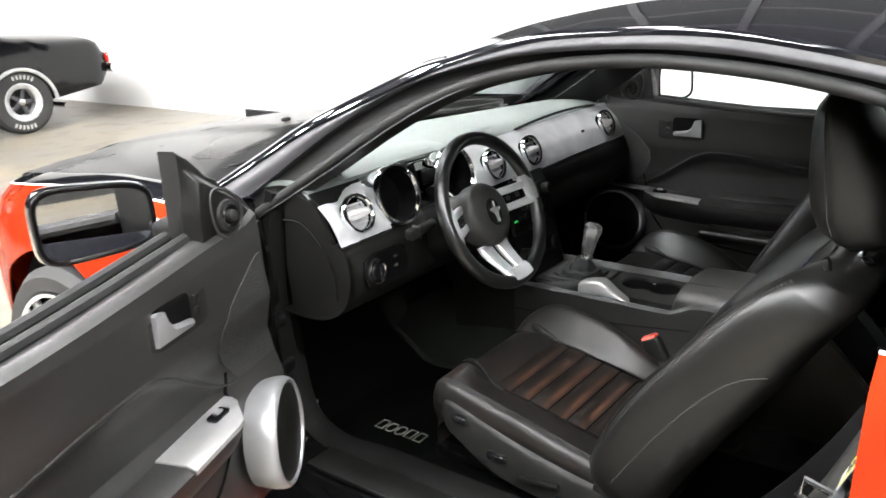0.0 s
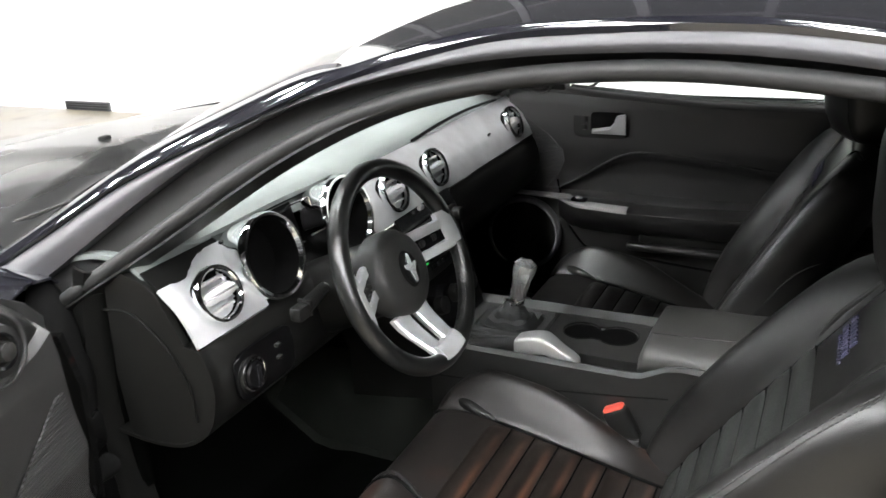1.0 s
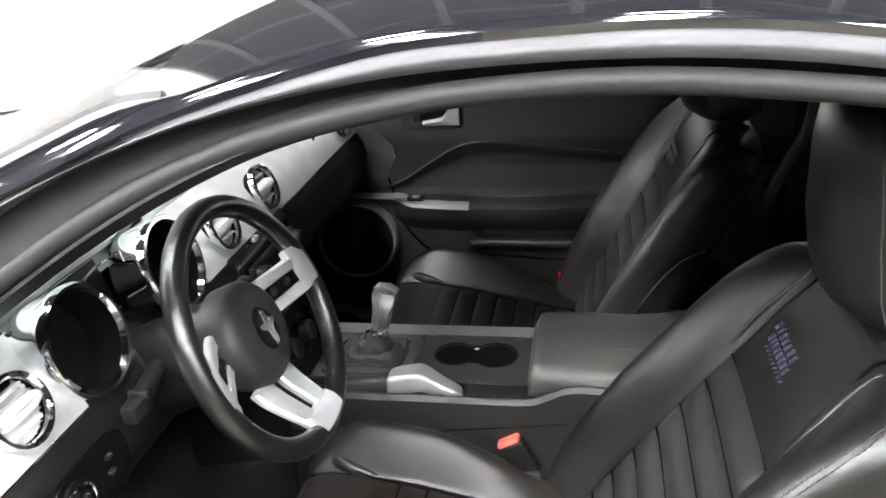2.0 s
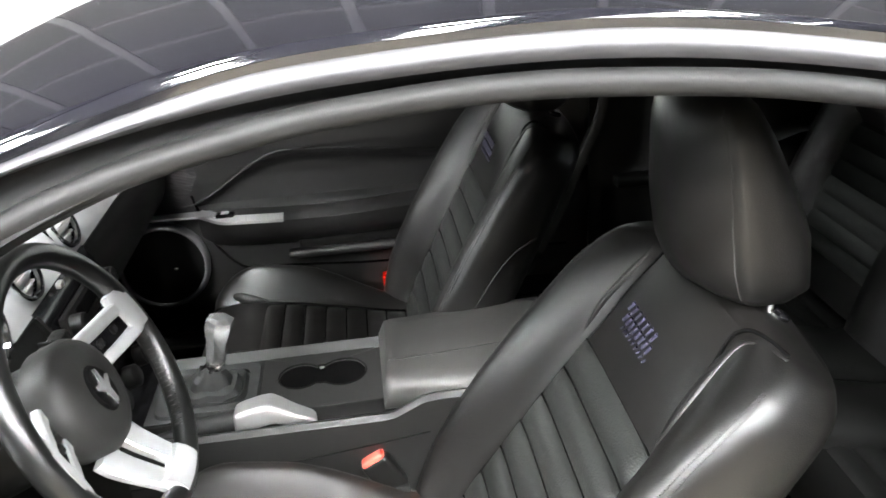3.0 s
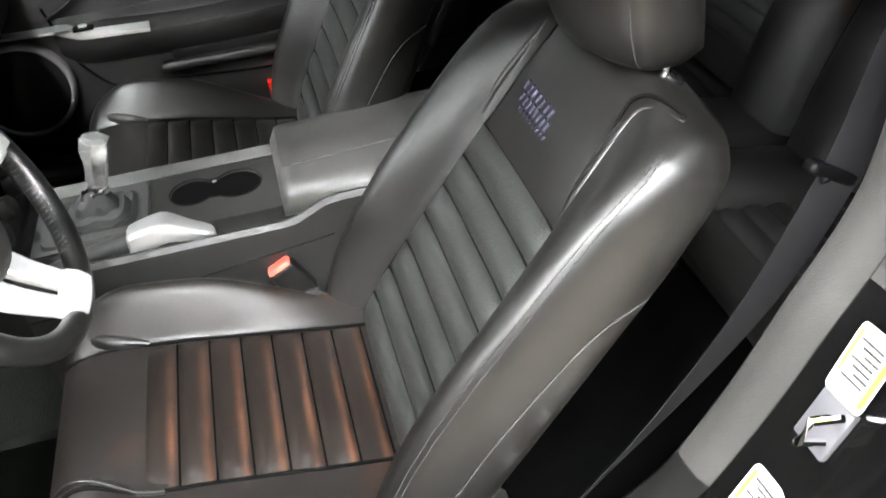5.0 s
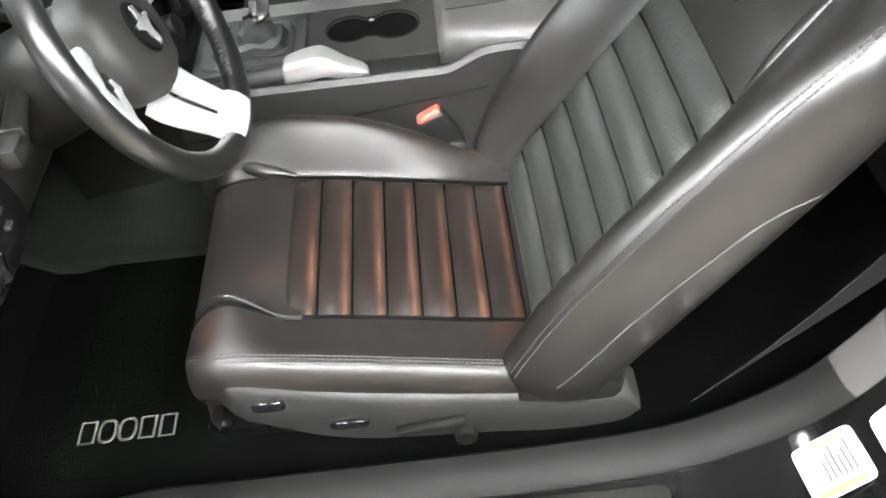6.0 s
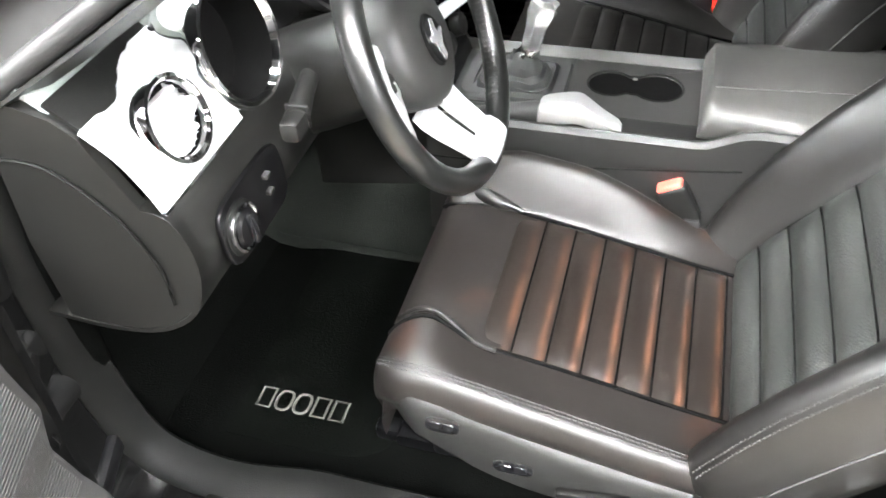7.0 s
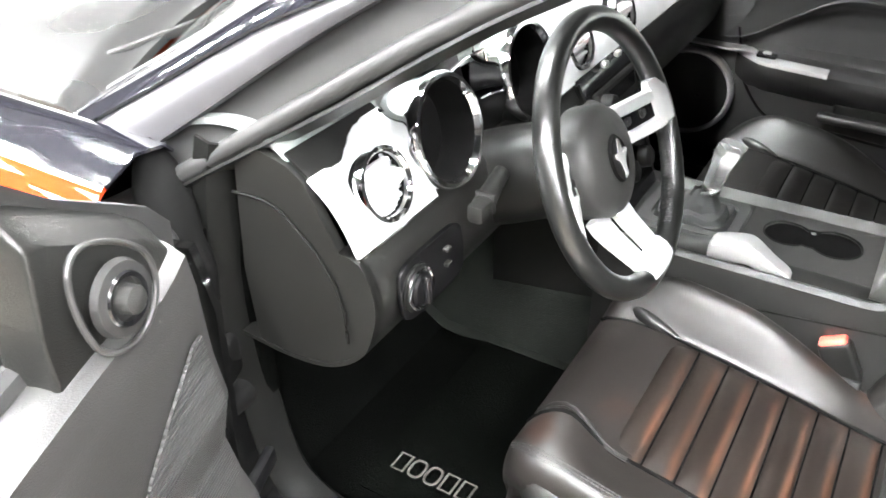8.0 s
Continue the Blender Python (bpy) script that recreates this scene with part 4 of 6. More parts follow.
# steering column and wheel
WAX = Vector((0, -math.cos(radians(23)), math.sin(radians(23))))
HUB = Vector((-0.369, 0.003, 0.890)) + WAX * 0.035
WM = facing(HUB - WAX * 0.035, WAX) @ pose(0, 0, 0, 0, 0, 2)
col = part("steering_column", tube([HUB - WAX * k for k in (0.055, 0.075, 0.10, 0.20, 0.34)], [0.045, 0.062, 0.066, 0.070, 0.070], 24), PLASTIC, car, "charcoal steering column shroud")
for sx in (-1, 1):
    s0 = HUB - WAX * 0.19 + Vector((0, 0, 0.030))
    sk = part("stalk", tube([s0 + Vector((sx * 0.05, 0, 0)), s0 + Vector((sx * 0.10, -0.012, 0.002)), s0 + Vector((sx * 0.165, -0.03, 0.006))], [0.009, 0.010, 0.012], 12, flat=1.3), PLASTIC, col, "black control stalk")
    part("stalk_tip", rbox(s0 + Vector((sx * 0.172, -0.032, 0.007)), (0.034, 0.024, 0.026), 0.007), PLASTIC, sk)
    part("stalk_ring", rbox(s0 + Vector((sx * 0.150, -0.027, 0.006)), (0.006, 0.028, 0.028), 0.002), PLASTIC, sk)

RIM_Y, RIM_Z = 0.006, -0.001
sw_thing = part("steering_wheel", tube([(0.1755 * math.cos(a), RIM_Y + 0.1755 * math.sin(a), RIM_Z) for a in np.linspace(0, math.tau, 72, endpoint=False)], 0.0162, 16, closed=True), RIMLEATHER, car, "black leather steering wheel with silver spokes")
sw_thing.matrix_basis = WM
part("hub_pad", lathe([(0.0, -0.002), (0.035, -0.003), (0.058, -0.006), (0.070, -0.012), (0.0765, -0.022), (0.076, -0.055), (0.05, -0.07)], 44), VALANCE, sw_thing, "round charcoal airbag pad")
part("emblem_disc", lathe([(0.0, 0.0022), (0.026, 0.0018), (0.029, -0.002)], 36), SHADEBLACK, sw_thing, "round black emblem with a silver mark").scale = (0.85, 1.15, 1)
part("emblem_mark", prism([(-0.004, -0.022), (0.003, -0.020), (0.004, -0.006), (0.014, 0.004), (0.010, 0.008), (0.003, 0.005), (0.004, 0.020), (-0.001, 0.023), (-0.005, 0.008), (-0.013, 0.010), (-0.014, 0.005), (-0.006, -0.002)], 0.0024, 0.0050), KNOB, sw_thing, "plain silver mark").scale = (1.35, 1.2, 1)
for a0 in (0, 180):
    sgn = 1 if a0 == 0 else -1
    for dy, wd in ((0.034, 0.019), (-0.008, 0.019)):
        bar = [[(sgn * r, dy - 0.006 * (r - 0.07) / 0.1 + q * wd / 2, zz + h) for q, h in ((-1, -0.006), (-1, 0.003), (-0.7, 0.006), (0.7, 0.006), (1, 0.003), (1, -0.006))] for r, zz in ((0.066, -0.040), (0.09, -0.030), (0.12, -0.014), (0.145, -0.002), (0.168, 0.004))]
        part("spoke", grid(bar, True, True), ALU, sw_thing, "brushed silver spoke")
    capr = []
    for y in (np.linspace(-0.046, 0.050, 9) if sgn < 0 else np.linspace(-0.022, 0.044, 9)):
        x = math.sqrt(0.1755 ** 2 - y * y)
        e = 1 - 0.35 * abs((y - 0.003) / 0.05) ** 3
        capr.append([(sgn * (x + dx * e), y + RIM_Y, RIM_Z + h * e) for dx, h in ((-0.034, -0.008), (-0.032, 0.003), (-0.022, 0.011), (-0.010, 0.0150), (-0.003, 0.0168), (-0.006, -0.004))])
    part("spoke_end", grid(capr, True, True), ALU, sw_thing, "brushed silver spoke end on the rim")
    web = [[(sgn * r, 0.013 + q * 0.014, zz) for q in (-1, 0, 1)] for r, zz in ((0.066, -0.042), (0.10, -0.026), (0.13, -0.010), (0.155, 0.0))]
    part("spoke_web", thick(grid(web), 0.004), GLOSSBLACK, sw_thing, "black button panel")
    for k in range(2):
        part("wheel_button", rbox((sgn * (0.100 + 0.026 * k), 0.013, -0.022 + 0.013 * k), (0.018, 0.012, 0.006), 0.002, 1), PLASTIC, sw_thing)
for dx in (-1, 1):
    bar = []
    for k in np.linspace(0, 1, 7):
        y, zz = -0.066 - 0.112 * k, -0.042 + 0.046 * ease(k)
        xo, xi = 0.056 - 0.022 * k, 0.010 - 0.003 * k
        bar.append([(dx * x, y, zz + h) for x, h in ((xi, -0.006), (xi, 0.003), (xi + 0.003, 0.006), (xo - 0.004, 0.006), (xo, 0.002), (xo, -0.006))])
    part("lower_spoke", grid(bar, True, True), ALU, sw_thing, "brushed silver lower spoke")
capr = []
for x in np.linspace(-0.036, 0.036, 9):
    y = -math.sqrt(0.1755 ** 2 - x * x)
    capr.append([(x, y - dy + RIM_Y, RIM_Z + h) for dy, h in ((-0.030, -0.008), (-0.028, 0.004), (-0.018, 0.0125), (-0.006, 0.0165), (0.0, 0.0172), (-0.004, -0.004))])
part("lower_spoke_end", grid(capr, True, True), ALU, sw_thing)
for k in range(46):
    a = math.radians(-62 + k * 2.6) if k < 23 else math.radians(118 + (k - 23) * 2.6)
    part("rim_stitch", tube([(0.1755 * math.cos(a) - 0.0166 * math.cos(a) * math.cos(p), RIM_Y + 0.1755 * math.sin(a) - 0.0166 * math.sin(a) * math.cos(p), RIM_Z + 0.0166 * math.sin(p)) for p in (-0.5, 0, 0.5)], 0.0011, 5), STITCH, sw_thing)

# ---------------------------------------------------------------- the car: centre console
rows = []
for y in sorted(list(np.linspace(0.10, -0.86, 40)) + [-0.1175, -0.118, -0.3215, -0.322], reverse=True):
    pit = 0.080 if -0.3216 < y < -0.1179 else 0.0
    zt = 0.602 if y > -0.34 else 0.602 + 0.022 * ease((-0.34 - y) / 0.06) - 0.16 * ease((-0.66 - y) / 0.2)
    ze = 0.622 + 0.030 * ease((-0.33 - y) / 0.08) - 0.16 * ease((-0.66 - y) / 0.2)
    rows.append([(-0.150, y, 0.31), (-0.142, y, 0.50), (-0.140, y, ze - 0.045), (-0.134, y, ze - 0.008), (-0.126, y, ze), (-0.116, y, ze - 0.004), (-0.112, y, zt - 0.026), (-0.060, y, zt - 0.026), (-0.056, y, zt - pit * 0.0),
                 (-0.050, y, zt - pit), (0.110, y, zt - pit), (0.112, y, zt), (0.126, y, ze), (0.134, y, ze - 0.008), (0.140, y, ze - 0.045), (0.150, y, 0.31)])
console = part("centre_console", grid(rows), CONSOLE, car, "charcoal plastic centre console", sharp=30)
# side pocket panel seam
part("console_seam", tube([(-0.1435, 0.10, 0.545), (-0.143, -0.1, 0.552), (-0.143, -0.30, 0.575), (-0.143, -0.40, 0.588)], 0.0016, 6), GREYTRIM, console)
plate = part("shifter_plate", prism([(-0.056, 0.085), (0.112, 0.085), (0.112, -0.112), (-0.056, -0.112)], 0.6025, 0.6075, None, 0.002), SUEDE, console, "dark fabric shifter surround")
frame_out = disc_outline(0.074, 0.090, 40, 8)
frame_in = disc_outline(0.056, 0.070, 40, 6)
part("boot_frame", grid([[(0.026 + x, -0.018 + y, 0.6075) for x, y in frame_out], [(0.026 + x * 0.97, -0.018 + y * 0.97, 0.614) for x, y in frame_out], [(0.026 + x, -0.018 + y, 0.614) for x, y in frame_in], [(0.026 + x, -0.018 + y, 0.602) for x, y in frame_in]], True), SUEDE, console, "dark fabric-covered boot frame")
rows = []
for r, h, p, j in ((0.96, 0.606, 6, 0), (0.88, 0.618, 5, 1), (0.78, 0.613, 4.5, 0), (0.66, 0.626, 4, 1), (0.52, 0.630, 3.5, 0), (0.42, 0.645, 3, 1), (0.30, 0.656, 2.5, 0), (0.24, 0.668, 2, 0)):
    rows.append([(0.026 - 0.014 * (1 - r) + x * r + 0.003 * math.sin(5 * x / 0.05 + 3 * j), -0.018 - 0.014 * (1 - r) + y * r, h + 0.003 * math.sin(90 * y + 2 * j)) for x, y in disc_outline(0.056, 0.070, 40, p)])
part("shift_boot", grid(rows, True), SUEDE, console, "soft dark creased shift boot")
sh = part("gear_lever", tube([(0.012, -0.030, 0.66), (0.010, -0.045, 0.69)], 0.010, 14), CHROME, car, "polished metal gear lever")
part("collar", lathe([(0.017, 0.0), (0.0175, 0.010), (0.015, 0.014)], 20, facing((0.0105, -0.041, 0.668), (0, -0.28, 1))), CHROME, sh)
part("shift_knob", tube([(0.010, -0.043, 0.678), (0.009, -0.046, 0.690), (0.008, -0.054, 0.722), (0.006, -0.061, 0.746), (0.005, -0.066, 0.764), (0.005, -0.067, 0.768)], [0.0155, 0.0175, 0.0195, 0.0250, 0.0240, 0.014], 6), KNOB, sh, "faceted polished aluminium shift knob", sharp=20)
# twin cup holder: a plate with a figure-of-eight opening over two deep wells
cup_out = []
for a in np.linspace(0, math.tau, 64, endpoint=False):
    c, s = math.cos(a), math.sin(a)
    best = 0.029 if abs(c) > 0.3 else 0.0
    for cy, r in ((0.040, 0.039), (-0.037, 0.042)):
        disc = (s * cy) ** 2 - cy * cy + r * r
        if disc > 0:
            best = max(best, s * cy + math.sqrt(disc))
    cup_out.append((best * c, best * s))
CX, CY, CZ = 0.040, -0.2195, 0.6075
rect = disc_outline(0.086, 0.1105, 64, 40)
plate2 = grid([[(CX - 0.014 + x, CY + y, CZ - 0.004) for x, y in rect], [(CX - 0.014 + x, CY + y, CZ) for x, y in rect], [(CX + x * 1.02, CY + y * 1.02, CZ) for x, y in cup_out], [(CX + x, CY + y, CZ - 0.003) for x, y in cup_out]], True)
cup = part("cup_holder", plate2, CUPPLATE, console, "charcoal plate with a twin cup holder")
part("cup_well", grid([[(CX + x, CY + y, CZ - 0.003) for x, y in cup_out], [(CX + x * 0.93, CY + y * 0.93, CZ - 0.070) for x, y in cup_out]], True, True), SHADEBLACK, cup, "deep cup well, coloured near-black for its shade")
part("cup_rim", tube([(CX + x * 1.02, CY + y * 1.02, CZ + 0.0005) for x, y in cup_out], 0.0018, 6, closed=True), GREYTRIM, cup)
part("cup_divider", rbox((CX + 0.030, CY + 0.002, CZ - 0.010), (0.016, 0.010, 0.016), 0.003), SATIN, cup)
# parking brake in its slot
slot = part("brake_slot", rbox((-0.086, -0.16, 0.5785), (0.049, 0.34, 0.006), 0.002), GLOSSBLACK, console)
brk = part("parking_brake", tube([(-0.088, 0.055, 0.588), (-0.088, -0.01, 0.606), (-0.088, -0.085, 0.620)], [0.018, 0.018, 0.0185], 16), RUBBER, car, "parking brake lever with a satin silver grip")
rows = []
for y, z, w, h in spline([(-0.078, 0.619, 0.018, 0.017), (-0.083, 0.621, 0.0225, 0.0205), (-0.110, 0.629, 0.0235, 0.0210), (-0.138, 0.634, 0.0235, 0.0200), (-0.150, 0.631, 0.0225, 0.0185), (-0.178, 0.615, 0.0185, 0.0155), (-0.205, 0.602, 0.0155, 0.0130), (-0.211, 0.600, 0.011, 0.009)], 22):
    rows.append([(-0.088 + dx, y, z + dz) for dx, dz in disc_outline(w, h, 24, 4.5)])
part("brake_grip", grid(rows, True, True), SATIN, brk, "satin silver brake grip", sharp=25)
part("brake_button", rbox((-0.100, -0.09, 0.597), (0.012, 0.012, 0.010), 0.003), SATIN, brk)
# armrest lid
rows = []
for y in np.linspace(-0.328, -0.640, 26):
    f = ease((-0.326 - y) / 0.018)
    zt = 0.632 + 0.030 * f + 0.012 * ease((-0.33 - y) / 0.3)
    o = 0.030 * ease((-0.33 - y) / 0.2)
    rows.append([(-0.082 - o, y, 0.600), (-0.090 - o, y, 0.608), (-0.090 - o, y, zt - 0.024), (-0.080 - o, y, zt - 0.006), (-0.06 - o, y, zt), (0.03, y, zt + 0.006), (0.10, y, zt), (0.128, y, zt - 0.006), (0.140, y, zt - 0.024), (0.140, y, 0.608), (0.130, y, 0.600)])
arm = part("armrest_lid", grid(rows, True, True), LEATHER2, console, "grey-black padded console armrest lid", sharp=50)
part("armrest_seam", tube([(-0.03, y, 0.6345 + 0.030 * ease((-0.326 - y) / 0.018) + 0.012 * ease((-0.33 - y) / 0.3)) for y in np.linspace(-0.345, -0.63, 12)], 0.0013, 5), STITCH, arm)

# ---------------------------------------------------------------- floor mat
part("carpet_seam", tube([(-0.58, 0.415, 0.333), (-0.36, 0.425, 0.336), (-0.20, 0.415, 0.333)], 0.003, 6), STITCH, car)
mat_t = thing("floor_mat", (-0.355, 0.31, 0.303), label="black carpet floor mat with silver embroidered mark", category="floor mat")
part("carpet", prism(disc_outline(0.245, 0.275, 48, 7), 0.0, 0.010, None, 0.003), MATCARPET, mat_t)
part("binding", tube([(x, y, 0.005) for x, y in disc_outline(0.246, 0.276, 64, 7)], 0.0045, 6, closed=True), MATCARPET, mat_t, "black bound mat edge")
for k in range(5):
    w, yk = 0.026, -0.040 - k * 0.031
    out = disc_outline(0.0185, 0.0125, 22, 2.6) if k in (1, 2) else [(-0.018, -0.011), (0.018, -0.011), (0.018, 0.011), (-0.018, 0.011)]
    part("embroidered_bar", tube([(-0.168 + x, yk + y, 0.0105) for x, y in out], 0.0023, 5, closed=True), EMBROID, mat_t, "plain silver embroidered shape")
part("mat_stud", lathe([(0.0, 0.014), (0.006, 0.013), (0.008, 0.010)], 14, pose(-0.184, -0.240, 0)), STEEL, mat_t)


# ---------------------------------------------------------------- seats
def front_seat(name, at, label, lean, pleat_skin, skin):
    """A power bucket seat: cushion, pleats, bolsters, reclined backrest, head restraint, side valance.
    Local frame: x across, y ahead, z up from the cabin floor, with y = 0 under the cushion's middle."""
    seat = thing(name, at, label=label, category="car seat", group="front seats")
    DY, DZ = 0.20, -0.30          # drawing coordinates to local ones
    T = Matrix.Translation((0, DY, DZ))
    base_line = spline([(0.052, 0.445), (0.056, 0.475), (0.045, 0.505), (0.015, 0.520), (-0.05, 0.520), (-0.14, 0.508), (-0.24, 0.488), (-0.34, 0.466), (-0.43, 0.450), (-0.50, 0.445)], 44)

    outer = -1 if at[0] < 0 else 0   # the driver's bolster by the door is pressed flat by use

    def cushion_width(k):
        return 0.230 - 0.044 * (1 - ease(k / 0.20))

    def cushion_section(y, z, k):
        w = cushion_width(k)
        q = w / 0.230
        full = []
        for side in (-1, 1):
            b = 0.078 * ease(k / 0.30) * (1 - 0.86 * ease((k - 0.44) / 0.44))
            loop = [(0.085, 0.0), (0.130 * min(1, q * 1.05), 0.001), (0.1425 * min(1, q * 1.04), 0.003), (0.152 * q, 0.22 * b + 0.002), (0.168 * q, 0.60 * b), (0.187 * q, 0.94 * b), (0.202 * q, 1.0 * b), (0.216 * q, 0.86 * b - 0.002), (0.226 * q, 0.60 * b - 0.006), (w + 0.003, 0.06 * b - 0.012), (w + 0.007, -0.030), (w + 0.003, -0.054), (w - 0.012, -0.080)]
            if side == outer:
                b = float(np.interp(k, [0, 0.09, 0.19, 0.26, 0.41, 0.57, 1], [0, 0.012, 0.020, 0.018, 0.011, 0.008, 0.003]))
                f = math.exp(-((k - 0.20) / (0.085 if k < 0.20 else 0.068)) ** 2)
                hi = 0.036 * f
                loop = [(0.085, 0.0), ((0.118 - 0.022 * f) * q, 0.001), ((0.130 - 0.022 * f) * q, 0.25 * hi + 0.001), ((0.140 - 0.022 * f) * q, 0.85 * hi + 0.002), ((0.152 - 0.020 * f) * q, hi + 0.2 * b), (0.172 * q, 0.70 * hi + 0.5 * b), (0.195 * q, 0.4 * hi + 0.85 * b), (0.212 * q, 0.1 * hi + b), (0.222 * q, 0.9 * b), (0.2315 * q, 0.55 * b - 0.006), (w + 0.006, -0.018), (w + 0.006, -0.034), (w - 0.002, -0.052), (w - 0.014, -0.076)]
            full += [(-x, h) for x, h in loop[::-1]] + [(0, 0)] if side < 0 else loop
        pts = spline(full, 72)
        return [(x, y, z + h) for x, h in pts]

    rows = [cushion_section(y, z, i / 43) for i, (y, z) in enumerate(base_line)]
    # close underneath
    for r in rows:
        x0, y0, z0 = r[-1]
        r += [(0.20, y0 - 0.004, z0 - 0.012), (-0.20, y0 - 0.004, z0 - 0.012)]
    cush = part("seat_cushion", grid(rows, True, True), skin, seat, "black leather seat cushion", matrix=T, sharp=60)

    # sewn pleats over the cushion's middle
    zc = lambda y: float(np.interp(-y, [-p[0] for p in base_line[8:]], [p[1] for p in base_line[8:]]))
    edges = np.linspace(-0.075, -0.405, 8)
    for a, b in zip(edges[:-1], edges[1:]):
        rr = []
        for k in np.linspace(0, 1, 9):
            y = a + (b - a) * k
            h = 0.0095 * math.sin(math.pi * k) ** 0.6
            rr.append([(x, y, zc(y) + 0.001 + h * (1 - (abs(x) / 0.138) ** 8)) for x in np.linspace(-0.138, 0.138, 21)])
        part("pleat", grid(rr), pleat_skin, cush, "", matrix=T)
        part("pleat_seam", tube([(x, b, zc(b) + 0.0022) for x in np.linspace(-0.136, 0.136, 9)], 0.0016, 5), SHADEBLACK, cush, "", matrix=T)
    # front panel in front of the pleats
    rr = []
    for k in np.linspace(0, 1, 12):
        i = 4 + k * 12.5
        y = float(np.interp(i, range(44), [p[0] for p in base_line]))
        z = float(np.interp(i, range(44), [p[1] for p in base_line]))
        if k == 1:
            y = -0.074
            z = zc(y)
        rr.append([(x, y + 0.002, z + 0.004 * math.sin(math.pi * min(1, k * 1.0 + 0.001)) + 0.003) for x in np.linspace(-0.136, 0.136, 15)])
    part("front_panel", grid(rr), skin, cush, "", matrix=T)
    def seam_height(sx, y, z, k):
        sec = sorted((sx * q[0], q[2]) for q in cushion_section(y, z, k) if 0.0 < sx * q[0] < 0.18)
        return float(np.interp(0.1405, [q[0] for q in sec], [q[1] for q in sec]))

    for sx in (-1, 1):
        part("cushion_seam", tube([(sx * 0.1405, y, 0.0005 + seam_height(sx, y, z, (i + 4) / 43)) for i, (y, z) in enumerate(base_line[4:40])], 0.0032, 6, up=(1, 0, 0)), SHADEBLACK, cush, "", matrix=T)
        for x_s in (0.2110, 0.2160, 0.2210) if sx == outer else (0.2130, 0.2175, 0.2220):
            line = []
            for i, (y, z) in enumerate(base_line[4:41]):
                sec = sorted((abs(q[0]), 0, q[2]) for q in cushion_section(y, z, (i + 4) / 43) if 0.10 < sx * q[0] < (0.236 if sx == outer else 0.226) and q[2] > z - 0.02)
                x_l = x_s * cushion_width((i + 4) / 43) / 0.230
                line.append((sx * x_l, y, 0.0011 + float(np.interp(x_l, [q[0] for q in sec], [q[2] for q in sec]))))
            part("stitch_line", stitches(line, 0.0013), STITCH, cush, "", matrix=T)
        if sx == outer:
            pipe = []
            for i, (y, z) in enumerate(base_line[5:16]):
                sec = sorted((sx * q[0], q[2]) for q in cushion_section(y, z, (i + 5) / 43) if 0.08 < sx * q[0] < 0.21 and q[2] > z - 0.02)
                x_l = float(np.interp(y, [-0.08, -0.04, 0.0, 0.04], [0.142, 0.133, 0.126, 0.122]))
                pipe.append((sx * x_l, y + 0.001, 0.002 + float(np.interp(x_l, [q[0] for q in sec], [q[1] for q in sec]))))
            part("nose_piping", tube(pipe, 0.0034, 8, up=(1, 0, 0)), LEATHER, cush, "raised piping on the nose of the bolster", matrix=T)
            part("pipe_seam", tube([(p[0] + sx * 0.005, p[1], p[2] - 0.0025) for p in pipe], 0.0018, 6, up=(1, 0, 0)), SHADEBLACK, cush, "", matrix=T)
            continue
        # rolled nose where the bolster meets the front of the cushion
        nose = spline([(0.143, -0.082, zc(-0.082) + 0.004), (0.150, -0.040, zc(-0.040) + 0.010), (0.168, 0.000, 0.532), (0.190, 0.032, 0.520), (0.206, 0.046, 0.500)], 16)
        part("bolster_nose", tube([(sx * p[0], p[1], p[2]) for p in nose], [0.003 + 0.011 * math.sin(math.pi * (q + 0.5) / 16) ** 0.8 for q in range(16)], 12, up=(1, 0, 0)), LEATHER, cush, "rolled leather nose of the bolster", matrix=T)
        part("nose_piping", tube([(sx * (p[0] - 0.007), p[1] + 0.004, p[2] + 0.006) for p in nose], 0.0018, 6, up=(1, 0, 0)), SHADEBLACK, cush, "", matrix=T)

    # backrest: sections along a reclined line
    UP = Vector((0, -math.sin(radians(lean)), math.cos(radians(lean))))
    FR = Vector((0, math.cos(radians(lean)), math.sin(radians(lean))))
    FOOT = Vector((0, -0.415, 0.405))
    LEN = 0.652

    def half_width(k):
        return float(np.interp(k, [-0.07, -0.03, 0.05, 0.12, 0.22, 0.5, 0.75, 0.86, 0.92, 0.96, 1.0], [0.196, 0.232, 0.252, 0.258, 0.261, 0.263, 0.260, 0.256, 0.250, 0.240, 0.214]))

    def bol(k, side):
        low = 0.70 if at[0] > 0 and side < 0 else 1.0   # the passenger's inboard bolster is worn low
        return low * float(np.interp(k, [-0.07, -0.03, 0.05, 0.1, 0.2, 0.3, 0.45, 0.6, 0.7, 0.8, 0.9, 1], [0.008, 0.034, 0.058, 0.066, 0.074, 0.078, 0.076, 0.068, 0.062, 0.054, 0.040, 0.014]))

    def edge(k):
        """Half width of the sewn insert."""
        return float(np.interp(k, [0, 0.1, 0.2, 0.3, 0.45, 0.6, 0.69, 0.77, 0.85, 0.93, 1.0], [0.158, 0.168, 0.165, 0.158, 0.150, 0.142, 0.135, 0.1265, 0.122, 0.112, 0.105]))

    def level(k):
        return float(np.interp(k, [0, 0.2, 0.45, 0.7, 0.85, 1.0], [0.018, 0.014, 0.0, -0.016, -0.024, -0.038]))

    def back_pt(x, f, k):
        p = FOOT + UP * (LEN * k * (1 - 0.050 * ease((k - 0.55) / 0.45) * min(1.2, abs(x) / 0.26) ** 3)) + FR * (f + level(k))
        return (x, p.y, p.z)

